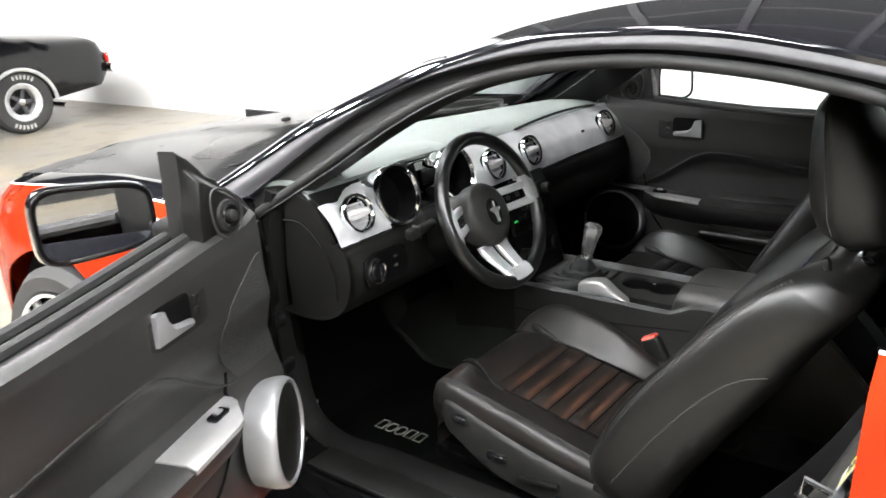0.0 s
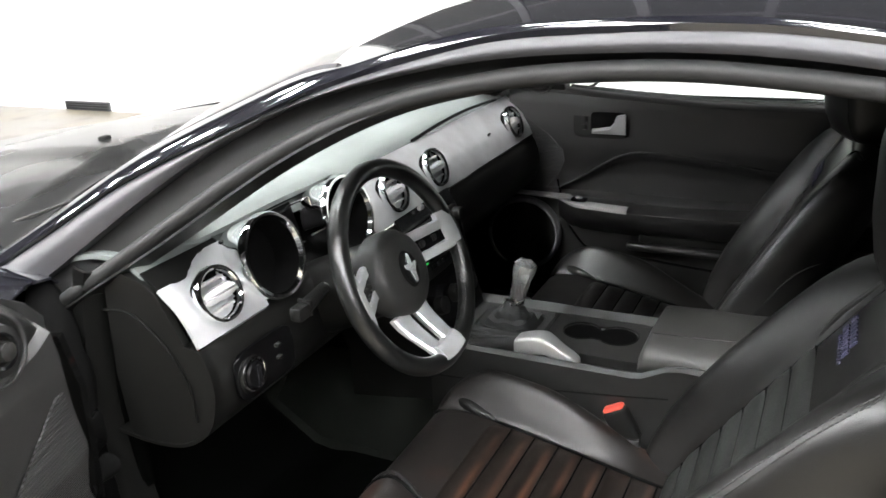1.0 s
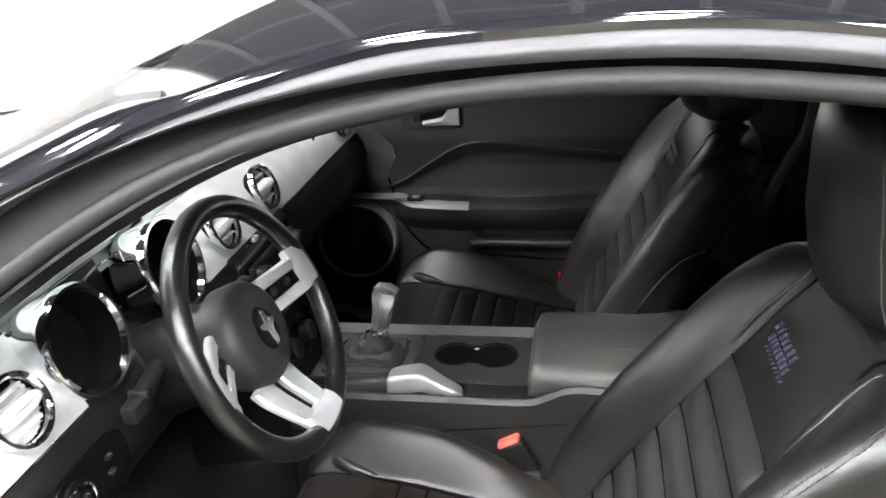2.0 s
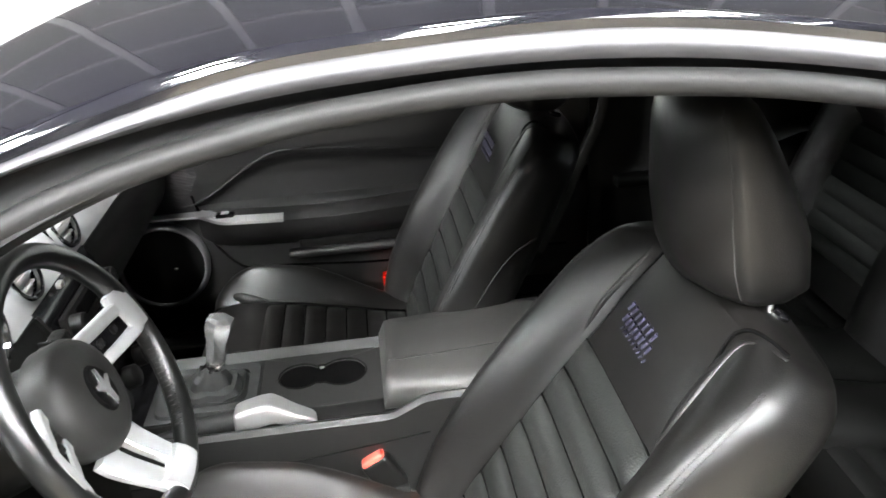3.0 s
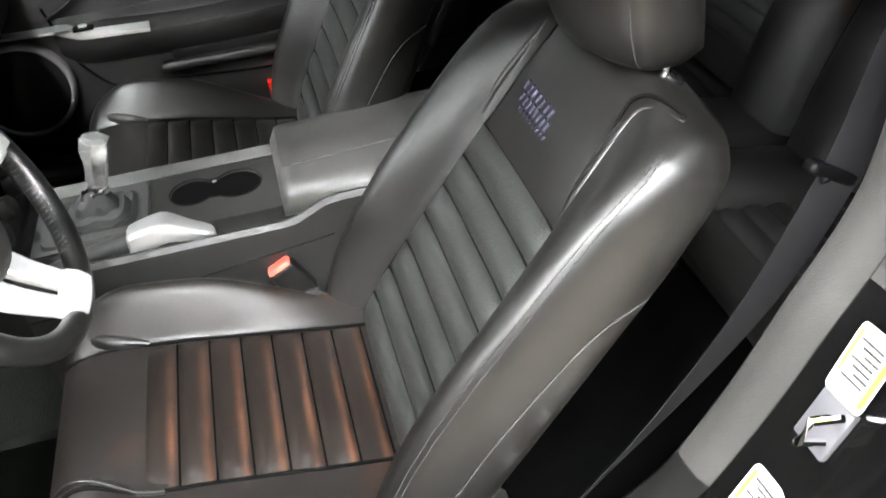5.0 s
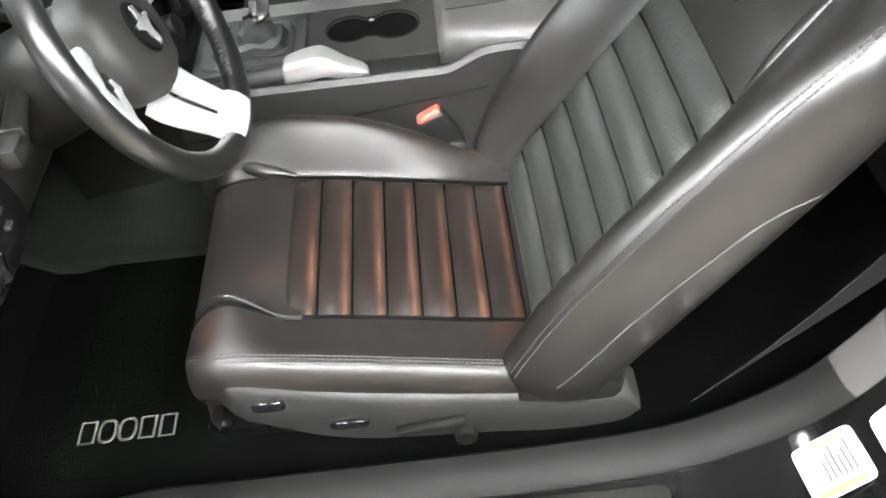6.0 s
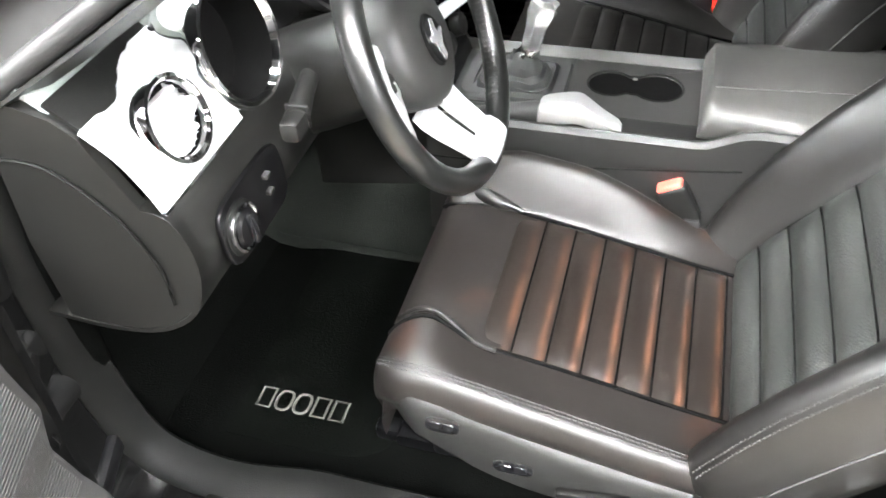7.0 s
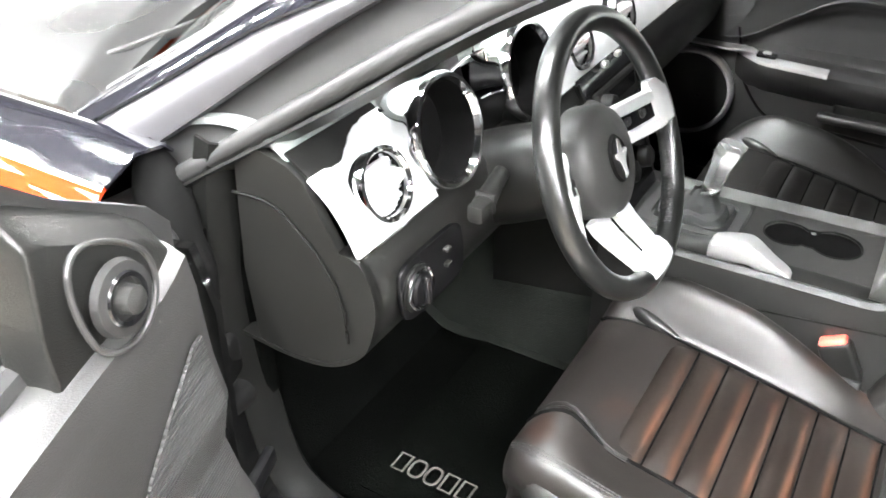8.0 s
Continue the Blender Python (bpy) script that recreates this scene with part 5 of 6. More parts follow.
    def top_round(k):
        return 0.30 + 0.70 * math.sqrt(max(0.0, 1 - (max(0.0, k - 0.945) / 0.057) ** 2))

    def back_section(k):
        w, e = half_width(k), edge(k)
        d = 0.100 - 0.010 * k
        cap = top_round(k)
        c = w - 0.050
        both = []
        for side in (1, -1):
            b = bol(k, side)
            loop = [(0, 0), (0.5 * e, 0.0), (e - 0.008, 0.001), (e + 0.006, 0.07 * b), (e + (c - e) * 0.52, 0.62 * b), (c, 0.97 * b), (w - 0.030, 1.0 * b), (w - 0.013, 0.82 * b), (w - 0.003, 0.46 * b), (w + 0.002, -0.025), (w - 0.010, -0.070), (w - 0.05, -d), (0.06, -d - 0.004), (0, -d - 0.005)]
            both.append([(side * x, -0.045 + (f + 0.045) * cap) for x, f in loop])
        return spline(both[0] + both[1][-2:0:-1], 88, True)

    def back_side(k, side):
        """One half of the section, from the middle of the front outwards, as if on the positive side."""
        sec = back_section(k)
        return sec[:48] if side > 0 else [(-x, f) for x, f in [sec[0]] + sec[:40:-1]]

    def back_face(x, k, side):
        front = [(px, pf) for px, pf in back_side(k, side)[:44] if px < half_width(k) - 0.004 and pf > -0.03][:34]
        return float(np.interp(x, [p[0] for p in front], [p[1] for p in front]))

    rows = [[back_pt(x, f, k) for x, f in back_section(k)] for k in list(np.linspace(-0.07, 0.94, 50)) + list(np.linspace(0.95, 1, 10))]
    back = part("backrest", grid(rows, True, True), LEATHER, seat, "black leather seat backrest with pleated middle", matrix=T, sharp=60)
    edges = np.linspace(0.055, 0.684, 8)
    for n_p, (a, b) in enumerate(zip(edges[:-1], edges[1:])):
        rr = []
        for q in np.linspace(0, 1, 13):
            k = a + (b - a) * q
            e = edge(k) + 0.002
            h = 0.0120 * math.sin(math.pi * q ** 1.25) ** 0.55
            rr.append([back_pt(e * u, 0.002 + h * (1 - abs(u) ** 9) + 0.004 * abs(u) ** 6, k) for u in np.linspace(-1, 1, 25)])
        part("pleat", grid(rr), PERF, back, "", matrix=T)
        part("pleat_seam", tube([back_pt(edge(b) * u, 0.0030 + 0.004 * abs(u) ** 6, b) for u in np.linspace(-1, 1, 11)], 0.0016, 5), SHADEBLACK, back, "", matrix=T)
    rr = []
    for k in np.linspace(0.686, 0.965, 24):
        hw = edge(k) + 0.001
        cap = top_round(k)
        rr.append([back_pt(hw * u, -0.045 + (0.045 + 0.003 + 0.009 * math.sin(math.pi * min(1.0, (k - 0.66) / 0.34)) * (1 - u ** 4)) * cap + 0.001, k) for u in np.linspace(-1, 1, 17)])
    part("shoulder_panel", grid(rr), LEATHER, back, "smooth leather panel with blue-grey embroidery", matrix=T)
    # embroidered mark: rows of short slanting bars
    for r, (kk, n, wd) in enumerate(((0.828, 7, 0.006), (0.803, 8, 0.006), (0.782, 9, 0.0035))):
        for c in range(n):
            x = 0.078 - 0.006 * r - c * 0.086 / (n - 1)
            hh = 0.013 if r < 2 else 0.005
            part("embroidery", tube([back_pt(x, 0.0135, kk - hh / LEN / 2), back_pt(x - 0.004, 0.0135, kk + hh / LEN / 2)], wd / 2, 5, up=(1, 0, 0)), BLUESTITCH, back, "", matrix=T)
    for sx in (-1, 1):
        path = [(edge(k) + 0.001, k) for k in np.linspace(0.03, 0.90, 30)] + [tuple(p) for p in spline([(edge(0.925), 0.925), (0.113, 0.955), (0.127, 0.978), (0.152, 0.992), (0.182, 0.999)], 14)]
        part("insert_seam", tube([back_pt(sx * x, 0.001 + 0.0015 * ease((k - 0.88) / 0.06) + back_face(x, k, sx), k) for x, k in path], 0.0024, 6, up=(1, 0, 0)), SHADEBLACK, back, "", matrix=T)
        # a soft roll of leather beside the shoulder panel
        roll = spline([(0.150, 0.70), (0.147, 0.79), (0.141, 0.87), (0.137, 0.925), (0.142, 0.960), (0.162, 0.982), (0.188, 0.994)], 30)
        part("shoulder_roll", tube([back_pt(sx * x, back_face(x, k, sx) - 0.004, k) for x, k in roll], [0.002 + (0.011 if sx < 0 else 0.004) * math.sin(math.pi * min(1.0, 0.06 + 1.05 * q / 29)) ** 0.7 if q < 28 else 0.003 for q in range(30)], 12, up=(1, 0, 0)), LEATHER, back, "rolled leather edge of the shoulder", matrix=T)
        for off in (0.0175, 0.0125):
            line = [back_pt(sx * (half_width(k) - off), 0.0008 + back_face(half_width(k) - off, k, sx), k) for k in np.linspace(0.05, 0.965, 48)]
            part("stitch_line", stitches(line, 0.0012), STITCH, back, "", matrix=T)
        # arc seam on the flank
        arc = []
        for k, f in spline([(0.08, -0.004), (0.19, -0.006), (0.31, -0.006), (0.42, -0.010), (0.515, -0.016), (0.60, -0.026), (0.66, -0.042), (0.70, -0.066)], 30):
            side_pts = sorted((pf, px) for px, pf in back_side(k, sx) if px > half_width(k) - 0.03)
            arc.append(back_pt(sx * (0.0006 + float(np.interp(f, [q[0] for q in side_pts], [q[1] for q in side_pts]))), f, k))
        part("flank_seam", tube(arc, 0.0016, 6, up=(1, 0, 0)), STITCH, back, "", matrix=T)
    # head restraint: thin at the top, thick below, with a bowed front
    HO = Vector((0, -0.735, 0.982)) - (Vector((0, -0.415, 0.405)) + LEN * Vector((0, -math.sin(radians(29)), math.cos(radians(29)))))
    HO = FOOT + UP * LEN + HO - Vector((0, -0.735, 0.982))

    def head_ring(z):
        return (float(np.interp(z, [0.948, 0.955, 0.97, 1.0, 1.06, 1.15, 1.18, 1.197, 1.205], [-0.752, -0.728, -0.706, -0.693, -0.684, -0.683, -0.688, -0.700, -0.722])),
                float(np.interp(z, [0.948, 0.955, 0.97, 1.035, 1.093, 1.155, 1.185, 1.197, 1.205], [-0.800, -0.832, -0.850, -0.842, -0.816, -0.786, -0.768, -0.756, -0.742])),
                float(np.interp(z, [0.948, 0.955, 0.97, 1.0, 1.08, 1.13, 1.165, 1.19, 1.205], [0.082, 0.098, 0.108, 0.112, 0.114, 0.111, 0.104, 0.090, 0.060])))

    rows = []
    for z in [0.948, 0.951, 0.955, 0.961, 0.97] + list(np.linspace(0.985, 1.165, 16)) + [1.176, 1.185, 1.192, 1.197, 1.202, 1.205]:
        yf, yb, w = head_ring(z)
        mid, half = (yf + yb) / 2, (yf - yb) / 2
        ring = []
        for x, u in disc_outline(w, 1.0, 56, 4.2):
            y = mid + half * u - (0.040 * abs(x / 0.11) ** 2.2 if u > 0 else -0.004 * abs(x / 0.11) ** 2) * abs(u)
            ring.append((x, y + HO.y, z + HO.z))
        rows.append(ring)
    hr = part("headrest", grid(rows, True, True), LEATHER, seat, "black leather head restraint on chrome posts", matrix=T, sharp=60)
    for sx in (-1, 1):
        line = []
        for z in list(np.linspace(0.958, 1.195, 34)):
            yf, yb, w = head_ring(z)
            mid, half = (yf + yb) / 2, (yf - yb) / 2
            q = 0.93
            u = (1 - q ** 4.2) ** (1 / 4.2)
            line.append((sx * w * q, mid + half * u - 0.040 * (w * q / 0.11) ** 2.2 * u + HO.y + 0.0005, z + HO.z))
        part("headrest_seam", tube(line, 0.0013, 6, up=(1, 0, 0)), STITCH, hr, "", matrix=T)
        p0 = Vector(back_pt(0.085, -0.050, 0.955))
        p1 = Vector((0.085, -0.800 + HO.y, 0.965 + HO.z))
        pst = part("post", tube([(sx * 0.085, p0.y, p0.z), (sx * 0.085, (p0.y + p1.y) / 2, (p0.z + p1.z) / 2), (sx * 0.085, p1.y, p1.z + 0.02)], 0.0065, 12), CHROME, seat, "chrome head restraint post", matrix=T)
        part("post_sleeve", lathe([(0.015, -0.012), (0.015, 0.006), (0.011, 0.009), (0.006, 0.009)], 18, facing((sx * 0.085, *back_pt(0.085, -0.047, 0.995)[1:]), UP)), GLOSSBLACK, pst, "", matrix=T)
    # plastic side valance with switches, recliner cover, rails
    for sx in (-1, 1):
        rows = []
        for y, zt, zb in spline([(0.046, 0.500, 0.462), (0.024, 0.512, 0.440), (-0.03, 0.509, 0.412), (-0.10, 0.488, 0.368), (-0.16, 0.467, 0.346), (-0.24, 0.444, 0.334), (-0.34, 0.427, 0.325), (-0.44, 0.418, 0.312), (-0.525, 0.402, 0.318), (-0.548, 0.375, 0.340)], 36):
            q_x = 1 - 0.16 * ease((y + 0.02) / 0.07)
            rows.append([(sx * x * q_x, y, z) for x, z in ((0.190, zt + 0.006), (0.228, zt + 0.003), (0.240, zt - 0.006), (0.244, zt - 0.016), (0.243, (zt + zb) / 2), (0.236, zb + 0.006), (0.226, zb), (0.19, zb - 0.004))])
        val = part("side_valance", thick(grid(rows), 0.004), VALANCE, seat, "dark grey plastic seat valance with power switches", matrix=T)
        if sx * at[0] > 0:
            for (y, z, w, h) in ((-0.055, 0.474, 0.046, 0.026), (-0.150, 0.410, 0.054, 0.022)):
                fr = part("switch_bezel", prism(disc_outline(w / 2, h / 2, 24, 4), 0, 0.004, facing((sx * 0.2430, y, z), (sx, 0, 0.12)), 0.001), GLOSSBLACK, val, "", matrix=T)
                part("bezel_edge", tube([facing((sx * 0.2460, y, z), (sx, 0, 0.12)) @ Vector((px, py, 0)) for px, py in disc_outline(w / 2, h / 2, 24, 4)], 0.0011, 6, closed=True), VALANCE, val, "", matrix=T)
                for q in (-1, 1):
                    part("rocker_key", rbox((0, 0, 0), (w * 0.32, h * 0.5, 0.004), 0.0015, 1, facing((sx * 0.2470, y + q * w * 0.19, z), (sx, 0, 0.12))), GLOSSBLACK, val, "", matrix=T)
            part("seat_lever", rbox((0, 0, 0), (0.10, 0.014, 0.014), 0.005, 2, facing((sx * 0.250, -0.258, 0.388), (sx, 0, 0.1)) @ pose(0, 0, 0, 0, 0, -8 * sx)), PLASTIC, val, "grey recline lever", matrix=T)
            part("lever_hub", lathe([(0.016, 0.0), (0.015, 0.012), (0.0, 0.013)], 20, facing((sx * 0.244, -0.304, 0.352), (sx, 0, 0))), PLASTIC, val, "", matrix=T)
        part("recliner_cover", lathe([(0.050, 0.0), (0.046, 0.014), (0.0, 0.018)], 26, facing((sx * 0.228, -0.450, 0.415), (sx, 0, 0)) @ Matrix.Diagonal((1.5, 0.75, 1, 1))), PLASTIC, seat, "", matrix=T)
        part("seat_rail", rbox((sx * 0.17, -0.22, 0.318), (0.035, 0.52, 0.034), 0.006), PANELBLACK, seat, "", matrix=T)
        part("rail_cap", rbox((sx * 0.17, 0.055, 0.325), (0.03, 0.04, 0.03), 0.008), PANELBLACK, seat, "", matrix=T)
        part("rail_foot", rbox((sx * 0.17, -0.22, 0.35), (0.06, 0.40, 0.05), 0.01), PANELBLACK, seat, "", matrix=T)
    return seat


front_seat("driver_seat", (-0.37, -0.20, 0.30), "black leather driver's bucket seat, striped brown on its pleats", 29, STRIPED, PATCHED)
front_seat("passenger_seat", (0.37, -0.20 + PASS_DY, 0.30), "black leather passenger's bucket seat beyond the console", 21, LEATHER, LEATHER)

# seat belt buckles: they stand on the tunnel beside the seats
for sx, red in ((-1, RED), (1, RED)):
    bk = thing("belt_buckle", (sx * 0.158, -0.335, 0.30), label="black seat belt buckle with a red button", category="buckle", group="belt buckles")
    part("stem", rbox((0, -0.005, 0.10), (0.018, 0.032, 0.20), 0.006), RUBBER, bk)
    M = pose(0.010 * sx * -1, 0.018, 0.218, -28, 0, 0)
    part("housing", rbox((0, 0, 0), (0.028, 0.050, 0.075), 0.008, 3, M), PLASTIC, bk)
    part("release_button", rbox((0, 0, 0), (0.022, 0.042, 0.014), 0.005, 3, M @ pose(0, 0, 0.036)), red, bk, "red release button")

# ---------------------------------------------------------------- rear seat
rear = thing("rear_seat", (0, -1.30, 0.36), label="black leather rear bench with two pleated seats", category="car seat")
BACK = spline([(-1.36, 0.46), (-1.40, 0.60), (-1.46, 0.75), (-1.53, 0.90), (-1.575, 0.965), (-1.62, 0.97)], 40)
SIT = spline([(-1.00, 0.42), (-0.985, 0.47), (-1.02, 0.50), (-1.15, 0.485), (-1.32, 0.45), (-1.42, 0.44)], 30)


def bench_swell(x, z=None):
    """How far the bench stands out: bolsters beside a sunken insert, a padded head band on the backrest."""
    x = abs(x)
    f = 0.060 * math.sin(math.pi * min(1, max(0, (x - 0.008) / 0.20))) ** 0.5 if x < 0.208 else 0.050 * math.sin(math.pi * min(1, max(0, (x - 0.49) / 0.14))) ** 0.5
    if z is not None:
        f = max(f, 0.036 * ease((z - 0.83) / 0.03) * ease((x - 0.20) / 0.03) * ease((0.52 - x) / 0.03))
    return f


for sx in (-1, 1):
    xs = [sx * x for x in np.linspace(0.008, 0.625, 50)]
    rr = []
    for i, (y, z) in enumerate(BACK):
        d = Vector((0, *(BACK[min(i + 1, 39)] - BACK[max(i - 1, 0)]))).normalized()
        n = Vector((0, d.z, -d.y))
        rr.append([(x, y + 1.30 + n.y * bench_swell(x, z), z - 0.36 + n.z * bench_swell(x, z)) for x in xs])
    b = part("rear_backrest", thick(grid(rr), 0.02), SHADELEATHER, rear, "black leather rear backrest with raised bolsters")
    rr = [[(x, y + 1.30, z - 0.36 + 0.6 * bench_swell(x)) for x in xs] for y, z in SIT]
    c = part("rear_cushion", thick(grid(rr), 0.02), SHADELEATHER, rear, "black leather rear cushion")
    for k in range(7):
        z0 = 0.545 + 0.040 * k
        rr = []
        for q in np.linspace(0, 1, 7):
            z = z0 + 0.039 * q
            y = float(np.interp(z, [p[1] for p in BACK[:36]], [p[0] for p in BACK[:36]]))
            rr.append([(x, y + 1.30 + 0.004 + 0.006 * math.sin(math.pi * q) ** 0.5, z - 0.36 + 0.002) for x in np.linspace(sx * 0.212, sx * 0.486, 9)])
        part("pleat", grid(rr), PERF, b)
    for k in range(6):
        y = -1.06 - 0.052 * k
        z = float(np.interp(-y, [-p[0] for p in SIT[9:]], [p[1] for p in SIT[9:]]))
        part("pleat", grid([[(x, y + 1.30 - 0.05 * q, z - 0.36 + 0.002 - 0.009 * q + 0.008 * math.sin(math.pi * q) ** 0.6) for x in np.linspace(sx * 0.212, sx * 0.486, 9)] for q in np.linspace(0, 1, 7)]), SHADELEATHER, c)
# ---------------------------------------------------------------- doors
# local frame of a door: x rearwards from its front edge, y outwards from the inner panel, z up
DA = radians(71)
D_OPEN = Matrix(((-math.sin(DA), -math.cos(DA), 0, -0.920), (-math.cos(DA), math.sin(DA), 0, 0.179), (0, 0, 1, 0), (0, 0, 0, 1)))
D_SHUT = Matrix(((0, 1, 0, 0.700), (-1, 0, 0, 0.255), (0, 0, 1, 0), (0, 0, 0, 1)))
BELT = 0.972


def door(M, driver):
    nm = "an open" if driver else "the shut passenger"
    # inner panel: a skin whose depth follows height
    prof_z = [0.40, 0.44, 0.52, 0.60, 0.66, 0.70, 0.76, 0.84, 0.90, 0.945, 0.965, BELT]
    prof_v = [0.030, 0.010, 0.004, 0.004, 0.010, 0.020, 0.024, -0.002, -0.002, -0.004, -0.001, 0.016]
    # the top of the panel curls up to the sail at its front
    lip = spline([(-0.05, 1.030), (0.006, 1.024), (0.022, 1.019), (0.045, 1.009), (0.080, 1.004), (0.130, 1.005), (0.190, 1.001), (0.280, 0.993), (0.380, 0.985), (0.50, 0.977), (0.62, 0.972), (0.90, 0.970), (1.25, 0.970)], 60)
    pocket_edge = lambda u: 0.706 + 0.130 * ease((u - 0.12) / 0.28) - 0.045 * ease((u - 0.40) / 0.5)
    zz = list(np.linspace(0.40, 0.90, 46)) + list(np.linspace(0.908, BELT, 18))

    def skin_v(u, z):
        """Depth of the skin: the profile, and a scooped pocket above the armrest with a rising upper edge."""
        pocket = ease((pocket_edge(u) - 0.006 - z) / 0.03) * ease((z - 0.68) / 0.02) * ease((u - 0.10) / 0.08)
        return float(np.interp(z, prof_z, prof_v)) + 0.022 * pocket

    def skin_u(u, z):
        return u + (0.018 - 0.055 * ease((1.0 - z) / 0.4)) * (1 - u / 1.17)

    rows = []
    for u in np.linspace(0.0, 1.17, 60):
        r = []
        for z in zz:
            us = skin_u(u, z)
            top = float(np.interp(us, [p[0] for p in lip], [p[1] for p in lip]))
            r.append((us, skin_v(u, z), z if z < 0.90 else 0.90 + (z - 0.90) * (top - 0.90) / (BELT - 0.90)))
        rows.append(r + [(us, 0.026, top + 0.001), (us, 0.052, top)])
    d = part("door", thick(grid(rows), 0.006), PANEL, car, f"charcoal inner panel of {nm} door", matrix=M)
    P = lambda name, bm, m, lab="", sharp=38: part(name, bm, m, d, lab, sharp, M)
    # crease of the pocket
    P("pocket_crease", tube([(u, float(np.interp(pocket_edge(u), prof_z, prof_v)) - 0.001, pocket_edge(u)) for u in np.linspace(0.12, 1.1, 50)], 0.0026, 8, up=(0, 1, 0)), PANEL)
    # outer skin in two colours
    for nm2, z0, z1, m in (("outer_skin", 0.27, 0.915, ORANGE_PAINT), ("outer_upper_skin", 0.915, BELT, BLACK_PAINT)):
        rr = []
        for u in np.linspace(-0.06, 1.18, 26):
            rr.append([(u, float(np.interp(z, [0.27, 0.40, 0.55, 0.72, 0.87, 0.93, BELT], [0.175, 0.20, 0.225, 0.232, 0.205, 0.165, 0.105])), z) for z in np.linspace(z0, z1, 14)])
        P(nm2, thick(grid(rr), 0.004), m)
    # edge frames closing the door
    for u in (-0.055, 1.172):
        bm = bmesh.new()
        outl = [(0.03, 0.40), (0.175, 0.27), (0.20, 0.40), (0.225, 0.55), (0.23, 0.72), (0.20, 0.87), (0.165, 0.93), (0.105, BELT), (0.034, BELT), (0.02, 0.9), (0.03, 0.7)]
        f0 = [bm.verts.new((u, v, z)) for v, z in outl]
        f1 = [bm.verts.new((u + 0.012, v, z)) for v, z in outl]
        bm.faces.new(f0)
        bm.faces.new(f1)
        for i in range(len(f0)):
            bm.faces.new((f0[i], f0[(i + 1) % len(f0)], f1[(i + 1) % len(f0)], f1[i]))
        P("edge_frame", bm, JAMB_PAINT, "black painted door edge")
    P("bottom_frame", rbox((0.56, 0.10, 0.335), (1.22, 0.12, 0.13), 0.01), BLACK_PAINT)
    P("front_frame", rbox((-0.025, 0.10, 0.68), (0.055, 0.13, 0.55), 0.01), JAMB_PAINT)
    # window slot seals
    belt_z = lambda u: float(np.interp(u, [0.17, 0.28, 0.38, 0.6, 1.17], [1.002, 0.994, 0.986, 0.974, 0.972]))
    low = 0.0 if driver else 0.013
    P("belt_seal", tube([(u, 0.046, belt_z(u) + 0.002 - low) for u in np.linspace(0.17, 1.17, 12)], 0.012, 8), RUBBER, "black rubber window seal")
    P("outer_seal", tube([(u, 0.090, belt_z(u) + 0.001 - low) for u in np.linspace(0.17, 1.17, 12)], 0.012, 8), RUBBER)
    if not driver:
        P("belt_chrome", rbox((0.70, 0.125, BELT - 0.004), (1.0, 0.012, 0.010), 0.003), CHROME)
    # inside handle: bezel, cup, silver pull, lock buttons
    hz = 0.912
    P("handle_bezel", prism(disc_outline(0.080, 0.042, 32, 7), -0.002, 0.005, facing((0.286, 0.002, hz), (0, -1, 0)), 0.002), VALANCE)
    P("handle_cup", prism(disc_outline(0.050, 0.032, 28, 7), 0.0, 0.0062, facing((0.306, 0.0015, hz), (0, -1, 0)), 0.001), SHADEBLACK)
    pull = [[(u, v, z) for v, z in ((-0.004, hz - 0.030), (-0.012, hz - 0.028), (-0.015, zt_ - 0.006), (-0.012, zt_), (-0.004, zt_))] for u, zt_ in ((0.262, hz - 0.016), (0.290, hz - 0.012), (0.312, hz - 0.008), (0.324, hz + 0.004), (0.332, hz + 0.024), (0.352, hz + 0.028), (0.356, hz + 0.024))]
    P("handle_pull", grid(pull, True, True), RINGSILVER, "satin silver door pull")
    for k in range(2):
        P("lock_button", rbox((0.240, -0.006, hz + 0.011 - 0.022 * k), (0.014, 0.006, 0.016), 0.003), PLASTIC)
    # armrest with silver switch plate, lower pull pocket
    rr = []
    for u in np.linspace(0.16, 1.12, 30):
        s = ease((u - 0.14) / 0.10) * ease((1.16 - u) / 0.08)
        zt = 0.690 - 0.010 * ease((u - 0.16) / 0.3) + 0.025 * ease((u - 0.5) / 0.5)
        rr.append([(u, 0.022, zt), (u, 0.012 - 0.050 * s, zt), (u, 0.006 - 0.060 * s, zt - 0.008), (u, 0.006 - 0.060 * s, zt - 0.028), (u, 0.012 - 0.045 * s, zt - 0.065), (u, 0.012, zt - 0.10)])
    P("armrest", thick(grid(rr), 0.004), PANEL, "padded charcoal door armrest")
    zt = lambda u: 0.690 - 0.010 * ease((u - 0.16) / 0.3)
    rr = []
    for u in np.linspace(0.165, 0.375, 12):
        s = ease((u - 0.14) / 0.10)
        rr.append([(u, 0.020 if driver else -0.033, zt(u) + 0.004), (u, 0.012 - 0.053 * s, zt(u) + 0.004), (u, 0.003 - 0.062 * s, zt(u) - 0.002), (u, 0.003 - 0.063 * s, zt(u) - 0.010)])
    P("switch_plate", thick(grid(rr), 0.003), SATIN, "satin silver window switch plate")
    sv = -0.012 if driver else -0.040
    P("window_switch", rbox((0.235, sv, zt(0.235) + 0.009), (0.046, 0.022, 0.010), 0.004), GLOSSBLACK)
    P("switch_key", rbox((0.235, sv, zt(0.235) + 0.015), (0.018, 0.012, 0.006), 0.002), SATIN)
    P("pull_pocket", rbox((0.62, -0.004, 0.585), (0.44, 0.020, 0.040), 0.010, 3), PLASTIC, "recessed map pocket")
